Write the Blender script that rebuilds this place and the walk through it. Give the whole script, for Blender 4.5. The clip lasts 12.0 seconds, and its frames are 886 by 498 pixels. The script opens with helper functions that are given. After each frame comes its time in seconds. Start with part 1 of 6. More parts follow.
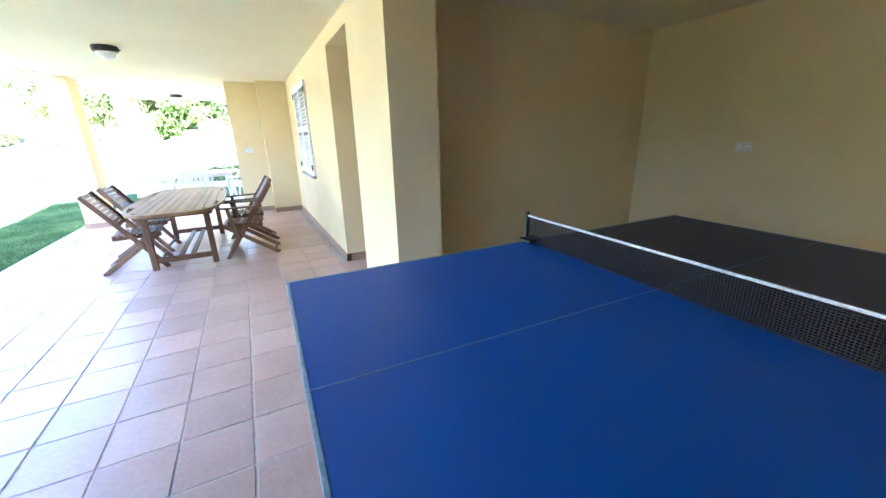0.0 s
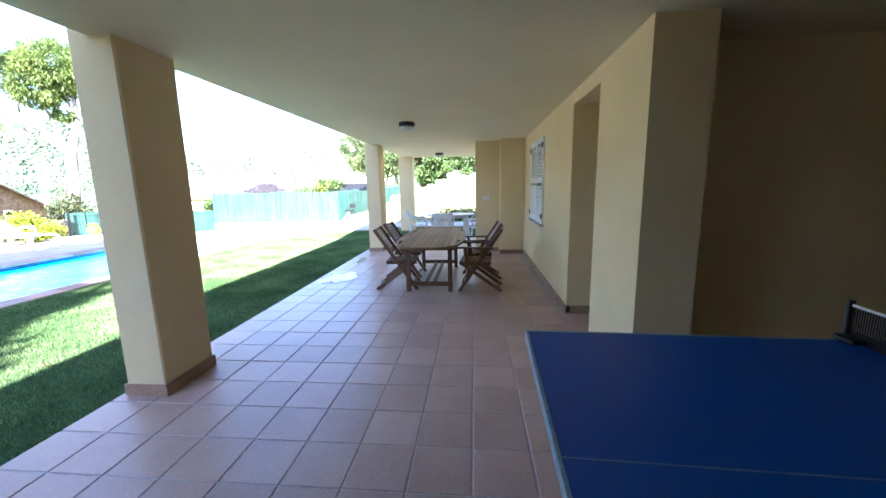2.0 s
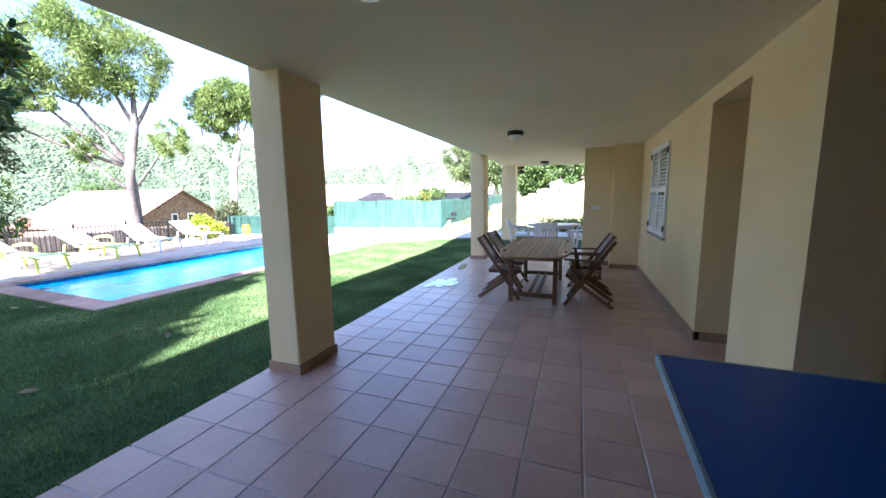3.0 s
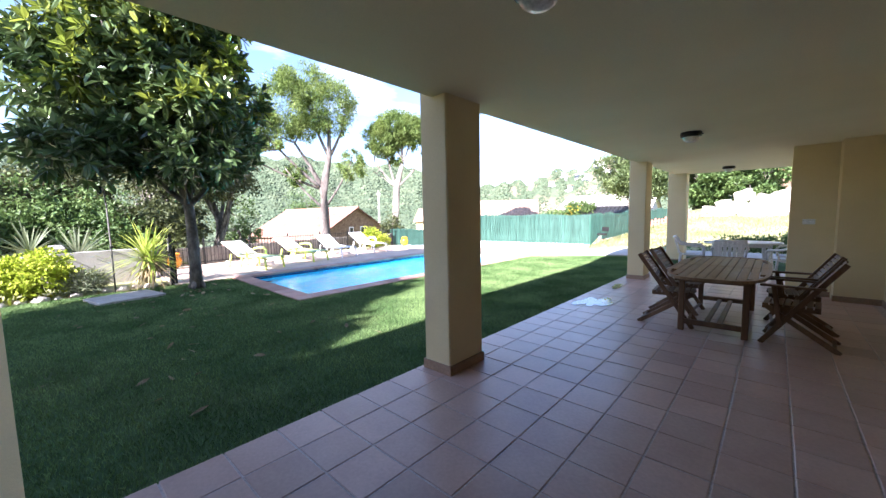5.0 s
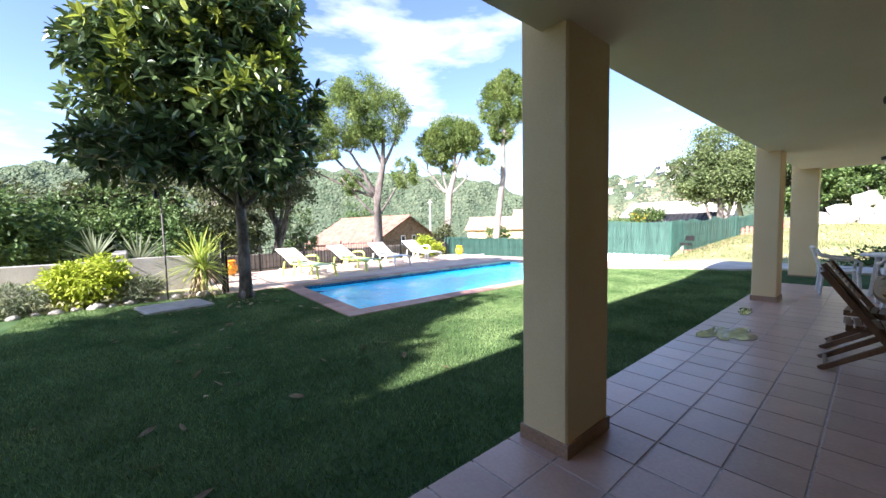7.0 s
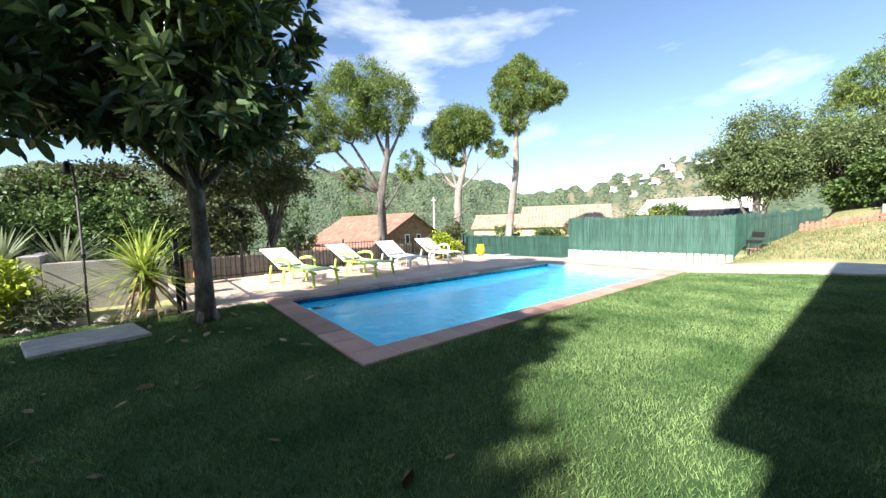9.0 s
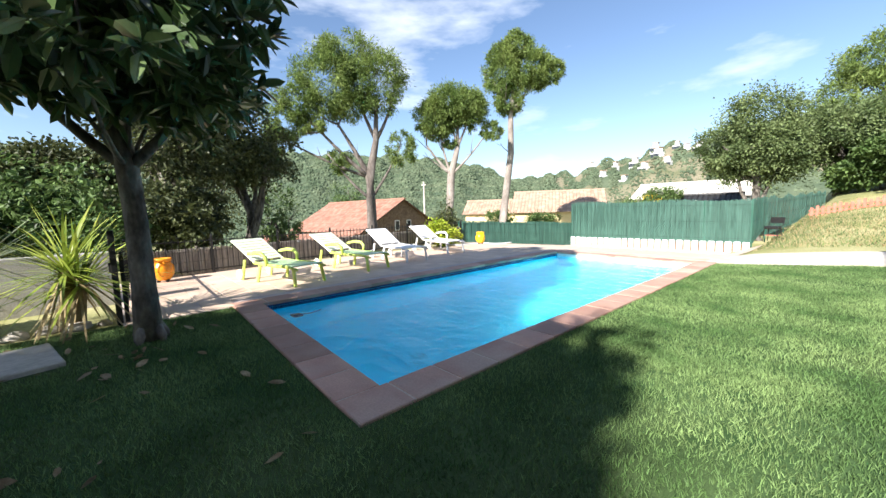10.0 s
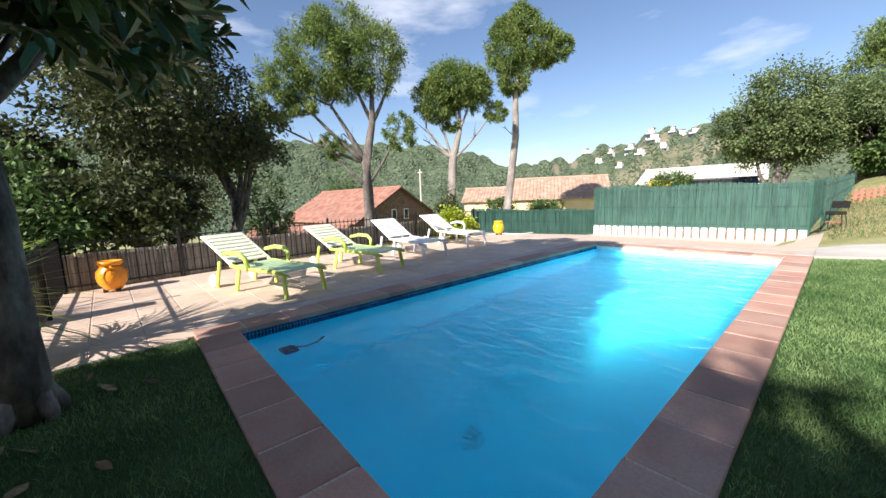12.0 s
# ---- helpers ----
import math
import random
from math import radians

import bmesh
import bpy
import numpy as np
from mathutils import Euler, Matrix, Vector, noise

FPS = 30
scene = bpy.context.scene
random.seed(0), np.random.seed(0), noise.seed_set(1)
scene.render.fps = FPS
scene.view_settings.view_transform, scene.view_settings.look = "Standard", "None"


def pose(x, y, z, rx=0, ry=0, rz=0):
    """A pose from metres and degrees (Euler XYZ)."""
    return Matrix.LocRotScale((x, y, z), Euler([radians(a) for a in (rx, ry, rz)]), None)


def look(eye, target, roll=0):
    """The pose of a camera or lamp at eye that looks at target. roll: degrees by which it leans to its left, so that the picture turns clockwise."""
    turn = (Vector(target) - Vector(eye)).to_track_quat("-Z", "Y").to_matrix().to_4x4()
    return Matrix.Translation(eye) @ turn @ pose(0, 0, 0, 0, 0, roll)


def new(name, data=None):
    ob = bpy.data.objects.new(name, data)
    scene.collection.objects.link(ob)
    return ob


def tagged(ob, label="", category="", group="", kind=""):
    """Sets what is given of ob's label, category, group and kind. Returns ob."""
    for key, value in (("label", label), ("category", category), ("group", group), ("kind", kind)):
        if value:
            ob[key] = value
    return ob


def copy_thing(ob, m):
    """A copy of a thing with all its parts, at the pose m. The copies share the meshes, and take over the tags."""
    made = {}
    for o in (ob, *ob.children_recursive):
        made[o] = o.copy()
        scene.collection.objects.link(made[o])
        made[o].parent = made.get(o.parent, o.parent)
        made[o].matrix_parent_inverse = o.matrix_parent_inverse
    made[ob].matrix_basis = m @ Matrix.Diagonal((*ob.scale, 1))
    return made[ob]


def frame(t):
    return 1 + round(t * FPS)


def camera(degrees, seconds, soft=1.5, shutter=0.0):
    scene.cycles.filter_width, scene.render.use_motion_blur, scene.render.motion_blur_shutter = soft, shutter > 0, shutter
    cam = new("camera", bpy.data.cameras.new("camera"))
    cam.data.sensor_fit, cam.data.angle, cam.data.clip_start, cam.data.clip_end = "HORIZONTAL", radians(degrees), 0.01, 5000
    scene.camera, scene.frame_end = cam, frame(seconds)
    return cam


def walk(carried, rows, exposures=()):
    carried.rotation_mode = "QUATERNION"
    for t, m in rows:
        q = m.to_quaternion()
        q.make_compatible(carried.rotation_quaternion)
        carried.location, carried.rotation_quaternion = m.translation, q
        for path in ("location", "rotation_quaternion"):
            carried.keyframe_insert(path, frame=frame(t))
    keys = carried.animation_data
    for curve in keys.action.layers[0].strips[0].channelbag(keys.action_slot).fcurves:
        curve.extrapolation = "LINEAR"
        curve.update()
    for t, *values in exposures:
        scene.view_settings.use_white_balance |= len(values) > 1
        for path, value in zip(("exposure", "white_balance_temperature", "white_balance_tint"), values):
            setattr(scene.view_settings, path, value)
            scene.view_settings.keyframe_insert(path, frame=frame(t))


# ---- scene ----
cam = camera(100.9, 12.0)
PATH = [
    (0, (0.419, 0.498, 1.398), (1.294, 2.194, 0.802), -1.5),
    (0.5, (0.377, 0.514, 1.43), (0.993, 2.348, 0.923), -1.4),
    (1, (0.343, 0.53, 1.442), (0.676, 2.451, 0.998), -1.2),
    (1.5, (0.313, 0.536, 1.451), (0.409, 2.496, 1.062), -1.1),
    (2, (0.262, 0.521, 1.451), (0.086, 2.485, 1.118), -1.1),
    (2.5, (0.215, 0.508, 1.447), (-0.22, 2.436, 1.145), -0.9),
    (3, (0.167, 0.489, 1.446), (-0.519, 2.347, 1.17), -0.8),
    (3.2, (0.153, 0.488, 1.443), (-0.625, 2.312, 1.181), -0.9),
    (4.8, (0.124, 0.447, 1.422), (-1.17, 1.96, 1.235), -1.1),
    (5, (0.102, 0.44, 1.41), (-1.238, 1.914, 1.228), -1.1),
    (5.5, (0.068, 0.475, 1.39), (-1.362, 1.862, 1.215), -1.1),
    (6, (-0.075, 0.563, 1.381), (-1.563, 1.89, 1.227), -1.1),
    (6.5, (-0.387, 0.723, 1.356), (-1.9, 2.024, 1.224), -1.0),
    (7, (-0.866, 0.964, 1.342), (-2.394, 2.248, 1.214), -1.1),
    (7.2, (-1.081, 1.056, 1.343), (-2.612, 2.336, 1.219), -1.1),
    (9, (-3.165, 1.943, 1.198), (-4.694, 3.226, 1.068), -1.3),
    (9.5, (-3.677, 2.209, 1.188), (-5.195, 3.503, 1.033), -1.3),
    (10, (-4.202, 2.457, 1.227), (-5.688, 3.78, 1.016), -1.5),
    (10.5, (-4.698, 2.678, 1.225), (-6.17, 4.009, 0.974), -1.5),
    (11, (-5.162, 2.843, 1.218), (-6.629, 4.175, 0.947), -1.7),
    (11.5, (-5.524, 2.975, 1.18), (-6.988, 4.311, 0.908), -1.9),
    (12, (-5.837, 3.083, 1.18), (-7.295, 4.424, 0.907), -2.0),
]
walk(cam, [(t, look(eye, target, roll)) for t, eye, target, roll in PATH], [(0.0, 5.42, 5300, 21), (0.5, 5.02, 5350, 21), (1.0, 4.5, 5400, 22), (1.5, 4.02, 5400, 23), (2.0, 3.55, 5400, 23), (2.5, 3.25, 5450, 23), (3.0, 2.97, 5480, 24), (5.0, 2.48, 5750, 24), (6.0, 2.32, 5800, 24), (7.0, 2.06, 5900, 22), (8.8, 1.54, 6200, 12), (9.5, 1.42, 6200, 12), (11.0, 1.12, 6200, 13), (12.0, 0.94, 6200, 15)]
)

# ---- world, sun, exposure ----
SUN_DIR = Vector((0.25, -1.45, 1.0)).normalized()
world = bpy.data.worlds.new("world")
scene.world = world
world.use_nodes = True
wn = world.node_tree.nodes
sky = wn.new("ShaderNodeTexSky")
sky.sky_type = "NISHITA"
sky.sun_disc = False
sky.sun_elevation = math.asin(SUN_DIR.z)
sky.sun_rotation = math.atan2(SUN_DIR.x, SUN_DIR.y)
sky.dust_density = 0.35
sky.ozone_density = 1.6
wn["Background"].inputs["Strength"].default_value = 0.080
# thin white clouds over the blue
w_tc = wn.new("ShaderNodeTexCoord")
w_map = wn.new("ShaderNodeMapping")
w_map.inputs["Scale"].default_value = (1.3, 1.3, 4.5)
w_noise = wn.new("ShaderNodeTexNoise")
w_noise.inputs["Scale"].default_value = 2.3
w_noise.inputs["Detail"].default_value = 7
w_noise.inputs["Roughness"].default_value = 0.55
w_ramp = wn.new("ShaderNodeValToRGB")
w_ramp.color_ramp.elements[0].position = 0.55
w_ramp.color_ramp.elements[1].position = 0.86
w_mix = wn.new("ShaderNodeMixRGB")
w_mix.inputs["Color2"].default_value = (7.5, 7.8, 8.2, 1)
wl = world.node_tree.links
wl.new(w_tc.outputs["Generated"], w_map.inputs["Vector"])
wl.new(w_map.outputs["Vector"], w_noise.inputs["Vector"])
wl.new(w_noise.outputs["Fac"], w_ramp.inputs["Fac"])
wl.new(w_ramp.outputs["Color"], w_mix.inputs["Fac"])
wl.new(sky.outputs["Color"], w_mix.inputs["Color1"])
wl.new(w_mix.outputs["Color"], wn["Background"].inputs["Color"])

sun_data = bpy.data.lights.new("sun", "SUN")
sun_data.energy = 5.0
sun_data.angle = radians(0.55)
sun_data.color = (1.0, 0.94, 0.84)
sun_ob = new("sun", sun_data)
sun_ob.matrix_world = look(SUN_DIR * 50, (0, 0, 0))


# ---- materials ----
def mat(name, c1, c2=None, scale=6.0, detail=5.0, rough=0.7, rough2=None, bump=0.15, bump_scale=60.0, metal=0.0, spec=0.4,
        low=0.35, high=0.68, stretch=(1, 1, 1), fine=0.25, per_object=0.0, per_island=0.0, stain=None, stain_scale=0.7, stain_amount=0.5, trans=0.0):
    """A surface in two colours with coarse blotches, fine grain and relief, in metres."""
    m = bpy.data.materials.new(name)
    m.use_nodes = True
    n, l = m.node_tree.nodes, m.node_tree.links
    b = n["Principled BSDF"]
    tc = n.new("ShaderNodeTexCoord")
    mp = n.new("ShaderNodeMapping")
    mp.inputs["Scale"].default_value = stretch
    l.new(tc.outputs["Object"], mp.inputs["Vector"])
    geo = n.new("ShaderNodeNewGeometry")
    vec = mp.outputs["Vector"]
    if per_object:
        info = n.new("ShaderNodeObjectInfo")
        add = n.new("ShaderNodeVectorMath")
        add.operation = "MULTIPLY_ADD"
        add.inputs[1].default_value = (37, 53, 71)
        l.new(info.outputs["Random"], add.inputs[0])
        l.new(vec, add.inputs[2])
        vec = add.outputs["Vector"]
    coarse = n.new("ShaderNodeTexNoise")
    coarse.inputs["Scale"].default_value = scale
    coarse.inputs["Detail"].default_value = detail
    l.new(vec, coarse.inputs["Vector"])
    ramp = n.new("ShaderNodeValToRGB")
    ramp.color_ramp.elements[0].position, ramp.color_ramp.elements[1].position = low, high
    ramp.color_ramp.elements[0].color = (*c1, 1)
    ramp.color_ramp.elements[1].color = (*(c2 or c1), 1)
    l.new(coarse.outputs["Fac"], ramp.inputs["Fac"])
    col = ramp.outputs["Color"]
    grain = n.new("ShaderNodeTexNoise")
    grain.inputs["Scale"].default_value = bump_scale
    grain.inputs["Detail"].default_value = 4
    l.new(vec, grain.inputs["Vector"])
    if stain:
        st = n.new("ShaderNodeTexNoise")
        st.inputs["Scale"].default_value = stain_scale
        st.inputs["Detail"].default_value = 6
        l.new(geo.outputs["Position"], st.inputs["Vector"])
        sr = n.new("ShaderNodeMapRange")
        sr.inputs["From Min"].default_value, sr.inputs["From Max"].default_value = 0.48, 0.72
        sr.inputs["To Max"].default_value = stain_amount
        l.new(st.outputs["Fac"], sr.inputs["Value"])
        sm = n.new("ShaderNodeMixRGB")
        sm.inputs["Color2"].default_value = (*stain, 1)
        l.new(sr.outputs["Result"], sm.inputs["Fac"])
        l.new(col, sm.inputs["Color1"])
        col = sm.outputs["Color"]
    if fine or per_object or per_island:
        hsv = n.new("ShaderNodeHueSaturation")
        val = n.new("ShaderNodeMapRange")
        val.inputs["From Min"].default_value, val.inputs["From Max"].default_value = 0.25, 0.75
        val.inputs["To Min"].default_value, val.inputs["To Max"].default_value = 1 - fine, 1 + fine
        l.new(grain.outputs["Fac"], val.inputs["Value"])
        v = val.outputs["Result"]
        for amount, node in ((per_object, "ShaderNodeObjectInfo"), (per_island, "ShaderNodeNewGeometry")):
            if amount:
                src = n.new(node)
                out = src.outputs["Random" if node == "ShaderNodeObjectInfo" else "Random Per Island"]
                rg = n.new("ShaderNodeMapRange")
                rg.inputs["To Min"].default_value, rg.inputs["To Max"].default_value = 1 - amount, 1 + amount
                l.new(out, rg.inputs["Value"])
                mu = n.new("ShaderNodeMath")
                mu.operation = "MULTIPLY"
                l.new(v, mu.inputs[0])
                l.new(rg.outputs["Result"], mu.inputs[1])
                v = mu.outputs["Value"]
        l.new(v, hsv.inputs["Value"])
        l.new(col, hsv.inputs["Color"])
        col = hsv.outputs["Color"]
    l.new(col, b.inputs["Base Color"])
    b.inputs["Metallic"].default_value = metal
    b.inputs["Specular IOR Level"].default_value = spec
    if rough2 is None:
        b.inputs["Roughness"].default_value = rough
    else:
        rr = n.new("ShaderNodeMapRange")
        rr.inputs["From Min"].default_value, rr.inputs["From Max"].default_value = 0.3, 0.7
        rr.inputs["To Min"].default_value, rr.inputs["To Max"].default_value = rough, rough2
        l.new(coarse.outputs["Fac"], rr.inputs["Value"])
        l.new(rr.outputs["Result"], b.inputs["Roughness"])
    if bump:
        bp = n.new("ShaderNodeBump")
        bp.inputs["Strength"].default_value = bump
        bp.inputs["Distance"].default_value = 0.01
        l.new(grain.outputs["Fac"], bp.inputs["Height"])
        l.new(bp.outputs["Normal"], b.inputs["Normal"])
    if trans:
        tr = n.new("ShaderNodeBsdfTranslucent")
        l.new(col, tr.inputs["Color"])
        mx = n.new("ShaderNodeMixShader")
        mx.inputs["Fac"].default_value = trans
        l.new(b.outputs["BSDF"], mx.inputs[1])
        l.new(tr.outputs["BSDF"], mx.inputs[2])
        l.new(mx.outputs["Shader"], n["Material Output"].inputs["Surface"])
    return m


M_WALL = mat("cream render", (0.75, 0.60, 0.34), (0.80, 0.655, 0.395), 1.6, rough=0.9, bump=0.35, bump_scale=140, spec=0.2, fine=0.06, stain=(0.66, 0.53, 0.31), stain_amount=0.3)
M_CEIL = mat("cream ceiling paint", (0.78, 0.69, 0.47), (0.82, 0.73, 0.51), 1.2, rough=0.9, bump=0.12, bump_scale=120, spec=0.2, fine=0.04)
M_TILE = mat("terracotta floor tile", (0.51, 0.335, 0.262), (0.575, 0.395, 0.315), 3.0, rough=0.28, rough2=0.34, bump=0.10, bump_scale=45, fine=0.08, per_object=0.10, per_island=0.10, stain=(0.50, 0.33, 0.26), stain_scale=0.5, stain_amount=0.08)
M_GROUT = mat("grey grout", (0.46, 0.38, 0.34), (0.56, 0.47, 0.42), 9, rough=0.9, bump=0.3)
M_MORTAR = mat("pale sandy mortar", (0.52, 0.40, 0.31), (0.62, 0.49, 0.39), 9, rough=0.9, bump=0.3)
M_SKIRT = mat("brown tile skirting", (0.30, 0.19, 0.12), (0.37, 0.24, 0.16), 5, rough=0.5, bump=0.1, per_island=0.1)
M_SOIL = mat("lawn soil and thatch", (0.034, 0.072, 0.024), (0.072, 0.122, 0.046), 2.2, rough=0.95, bump=0.6, bump_scale=90, spec=0.1, stain=(0.13, 0.12, 0.05), stain_scale=0.5, stain_amount=0.35)
M_GRASS = mat("grass blades", (0.084, 0.160, 0.050), (0.235, 0.335, 0.128), 1.4, rough=0.6, bump=0, spec=0.2, per_island=0.5, fine=0.1, trans=0.2)
M_COPING = mat("terracotta coping", (0.42, 0.23, 0.17), (0.53, 0.32, 0.24), 3, rough=0.6, rough2=0.8, bump=0.25, bump_scale=70, fine=0.12, per_object=0.22, stain=(0.5, 0.42, 0.34), stain_scale=1.4, stain_amount=0.5)
M_DECK = mat("pinkish deck tile", (0.58, 0.43, 0.32), (0.68, 0.53, 0.41), 2.5, rough=0.7, bump=0.2, bump_scale=80, fine=0.1, per_object=0.08, per_island=0.1, stain=(0.50, 0.36, 0.28), stain_amount=0.4)
M_WHITEWALL = mat("white painted wall", (0.74, 0.73, 0.70), (0.82, 0.81, 0.78), 3, rough=0.85, bump=0.3, stain=(0.5, 0.48, 0.43), stain_amount=0.4)
M_TTBLUE = mat("blue table top paint", (0.006, 0.085, 0.39), (0.008, 0.095, 0.43), 1.5, rough=0.38, rough2=0.46, bump=0.03, bump_scale=200, fine=0.04, spec=0.35)
M_TTWHITE = mat("white line paint", (0.75, 0.78, 0.82), None, rough=0.5, bump=0)
M_TTEDGE = mat("worn grey blue edge band", (0.20, 0.33, 0.45), (0.28, 0.40, 0.50), 12, rough=0.5, bump=0.05)
M_BLACK = mat("black painted metal", (0.012, 0.012, 0.013), (0.022, 0.021, 0.02), 8, rough=0.45, bump=0.08)
M_NET = mat("black net cord", (0.012, 0.012, 0.015), None, rough=0.8, bump=0)
M_TEAK = mat("oiled teak wood", (0.105, 0.050, 0.023), (0.19, 0.096, 0.045), 9, rough=0.42, rough2=0.6, bump=0.15, bump_scale=90, stretch=(1, 1, 0.12), fine=0.2, per_object=0.12, per_island=0.12)
M_TEAKTOP = mat("worn teak slats", (0.23, 0.125, 0.06), (0.35, 0.21, 0.115), 9, rough=0.4, rough2=0.6, bump=0.15, bump_scale=90, stretch=(1, 0.12, 1), fine=0.2, per_object=0.16)
M_WHITEPL = mat("white garden plastic", (0.72, 0.73, 0.73), (0.80, 0.80, 0.80), 4, rough=0.4, bump=0.04)
M_LIME = mat("lime green plastic", (0.50, 0.62, 0.10), (0.60, 0.72, 0.18), 5, rough=0.4, bump=0.05)
M_CREAMPL = mat("cream plastic", (0.74, 0.78, 0.58), (0.80, 0.83, 0.66), 5, rough=0.45, bump=0.05)
M_SHUTTER = mat("white shutter paint", (0.78, 0.78, 0.80), (0.83, 0.83, 0.84), 6, rough=0.5, bump=0.05)
M_GLASSLAMP = mat("frosted lamp glass", (0.80, 0.80, 0.78), None, rough=0.25, bump=0, spec=0.6)
M_FENCEGREEN = mat("green plastic reed screen", (0.030, 0.086, 0.064), (0.046, 0.118, 0.090), 14, rough=0.55, bump=0.3, bump_scale=50, stretch=(1, 1, 0.06), fine=0.25, per_island=0.16, stain=(0.07, 0.16, 0.125), stain_amount=0.35, stain_scale=1.8)
M_REED = mat("grey brown reed screen", (0.26, 0.24, 0.21), (0.38, 0.355, 0.32), 20, rough=0.85, bump=0.4, bump_scale=60, stretch=(1, 1, 0.1), fine=0.3, per_island=0.3)
M_URN = mat("glazed orange ceramic", (0.72, 0.24, 0.012), (0.82, 0.34, 0.02), 5, rough=0.22, rough2=0.35, bump=0.04)
M_URN2 = mat("glazed yellow ceramic", (0.80, 0.46, 0.01), (0.86, 0.55, 0.03), 5, rough=0.25, bump=0.04)
M_BARK = mat("grey lichened bark", (0.05, 0.040, 0.034), (0.23, 0.205, 0.175), 7, rough=0.95, bump=0.8, bump_scale=35, fine=0.3, stretch=(1, 1, 0.5))
M_PINEBARK = mat("pine bark", (0.091, 0.073, 0.063), (0.210, 0.182, 0.161), 3, rough=0.95, bump=0.8, bump_scale=14, fine=0.3, stretch=(1, 1, 0.4))
M_PALEBARK = mat("pale pine bark", (0.22, 0.185, 0.160), (0.36, 0.315, 0.280), 3, rough=0.95, bump=0.8, bump_scale=14, fine=0.25, stretch=(1, 1, 0.4))
M_MAGLEAF = mat("glossy magnolia leaf", (0.044, 0.086, 0.030), (0.125, 0.175, 0.062), 1.3, rough=0.30, bump=0, spec=0.5, per_island=0.5, fine=0.1, trans=0.14)
M_MAGYELLOW = mat("yellow-green magnolia leaf", (0.17, 0.23, 0.03), (0.31, 0.35, 0.055), 1.3, rough=0.3, bump=0, spec=0.5, per_island=0.4, fine=0.1, trans=0.35)
M_PINELEAF = mat("pine needles", (0.124, 0.189, 0.049), (0.260, 0.325, 0.098), 0.5, rough=0.6, bump=0, spec=0.25, per_island=0.5, fine=0.1, trans=0.3)
# darker, browner oak leaf: the shade on the left trees is in the colour
M_OAKLEAF = mat("shade-toned holm oak leaf", (0.045, 0.058, 0.022), (0.125, 0.140, 0.052), 0.7, rough=0.5, bump=0, spec=0.3, per_island=0.5, fine=0.1, trans=0.25)
# lighter oak leaf: sunlight on the right trees is in the colour
M_SUNOAK = mat("sun-toned grey green oak leaf", (0.085, 0.125, 0.045), (0.215, 0.270, 0.110), 0.7, rough=0.5, bump=0, spec=0.3, per_island=0.45, fine=0.1, trans=0.3)
M_FRESHLEAF = mat("fresh green leaf", (0.066, 0.120, 0.034), (0.155, 0.225, 0.070), 0.8, rough=0.5, bump=0, spec=0.3, per_island=0.45, fine=0.1, trans=0.3)
M_LIMELEAF = mat("yellow green shrub leaf", (0.32, 0.40, 0.03), (0.52, 0.58, 0.07), 1.5, rough=0.5, bump=0, spec=0.3, per_island=0.35, fine=0.1, trans=0.35)
M_GREYLEAF = mat("grey green leaf", (0.13, 0.165, 0.09), (0.27, 0.30, 0.18), 1.5, rough=0.6, bump=0, spec=0.3, per_island=0.4, fine=0.1, trans=0.2)
M_YUCCA = mat("yucca blade", (0.20, 0.29, 0.04), (0.46, 0.50, 0.09), 2.5, rough=0.4, bump=0, spec=0.4, per_island=0.35, fine=0.1, trans=0.2)
M_STRAW = mat("dry straw leaf", (0.34, 0.26, 0.13), (0.46, 0.37, 0.20), 3, rough=0.8, bump=0, per_island=0.3, trans=0.2)
M_ROOF = mat("clay roof tile", (0.27, 0.125, 0.085), (0.39, 0.195, 0.14), 1.3, rough=0.85, bump=0.3, bump_scale=20, fine=0.2, per_island=0.22, stain=(0.22, 0.15, 0.11), stain_scale=0.5, stain_amount=0.6)
M_ROOFPALE = mat("pale clay roof tile", (0.36, 0.235, 0.165), (0.46, 0.32, 0.235), 1.3, rough=0.85, bump=0.3, bump_scale=20, fine=0.2, per_island=0.18)
M_STONEWALL = mat("brown stone masonry", (0.14, 0.09, 0.06), (0.27, 0.19, 0.13), 5, rough=0.9, bump=0.8, bump_scale=12, fine=0.3)
M_STONE = mat("pale garden stone", (0.42, 0.38, 0.33), (0.55, 0.50, 0.44), 5, rough=0.9, bump=0.6, bump_scale=25, fine=0.15)
M_CONC = mat("pale concrete path", (0.50, 0.46, 0.40), (0.60, 0.56, 0.49), 2, rough=0.9, bump=0.3, bump_scale=60, fine=0.1, stain=(0.4, 0.35, 0.28))
M_GREYWALL = mat("weathered cement wall", (0.34, 0.32, 0.29), (0.46, 0.44, 0.41), 2, rough=0.9, bump=0.4, stain=(0.2, 0.19, 0.17))
M_MEADOW = mat("dry meadow ground", (0.28, 0.28, 0.11), (0.46, 0.42, 0.23), 0.6, rough=0.95, bump=0.7, bump_scale=20, spec=0.1, stain=(0.10, 0.14, 0.035), stain_scale=0.35, stain_amount=0.7)
# distance haze is mixed into the forest colour as grey
M_FOREST = mat("haze-greyed far wooded hillside", (0.072, 0.100, 0.060), (0.125, 0.152, 0.092), 0.09, rough=1, bump=0, spec=0.05, per_island=0.3, fine=0.2)
M_FARSOIL = mat("pale hillside clearing", (0.20, 0.18, 0.115), (0.28, 0.245, 0.165), 0.05, rough=1, bump=0, spec=0.05, fine=0.2, stain=(0.12, 0.14, 0.07), stain_scale=0.06, stain_amount=0.8)
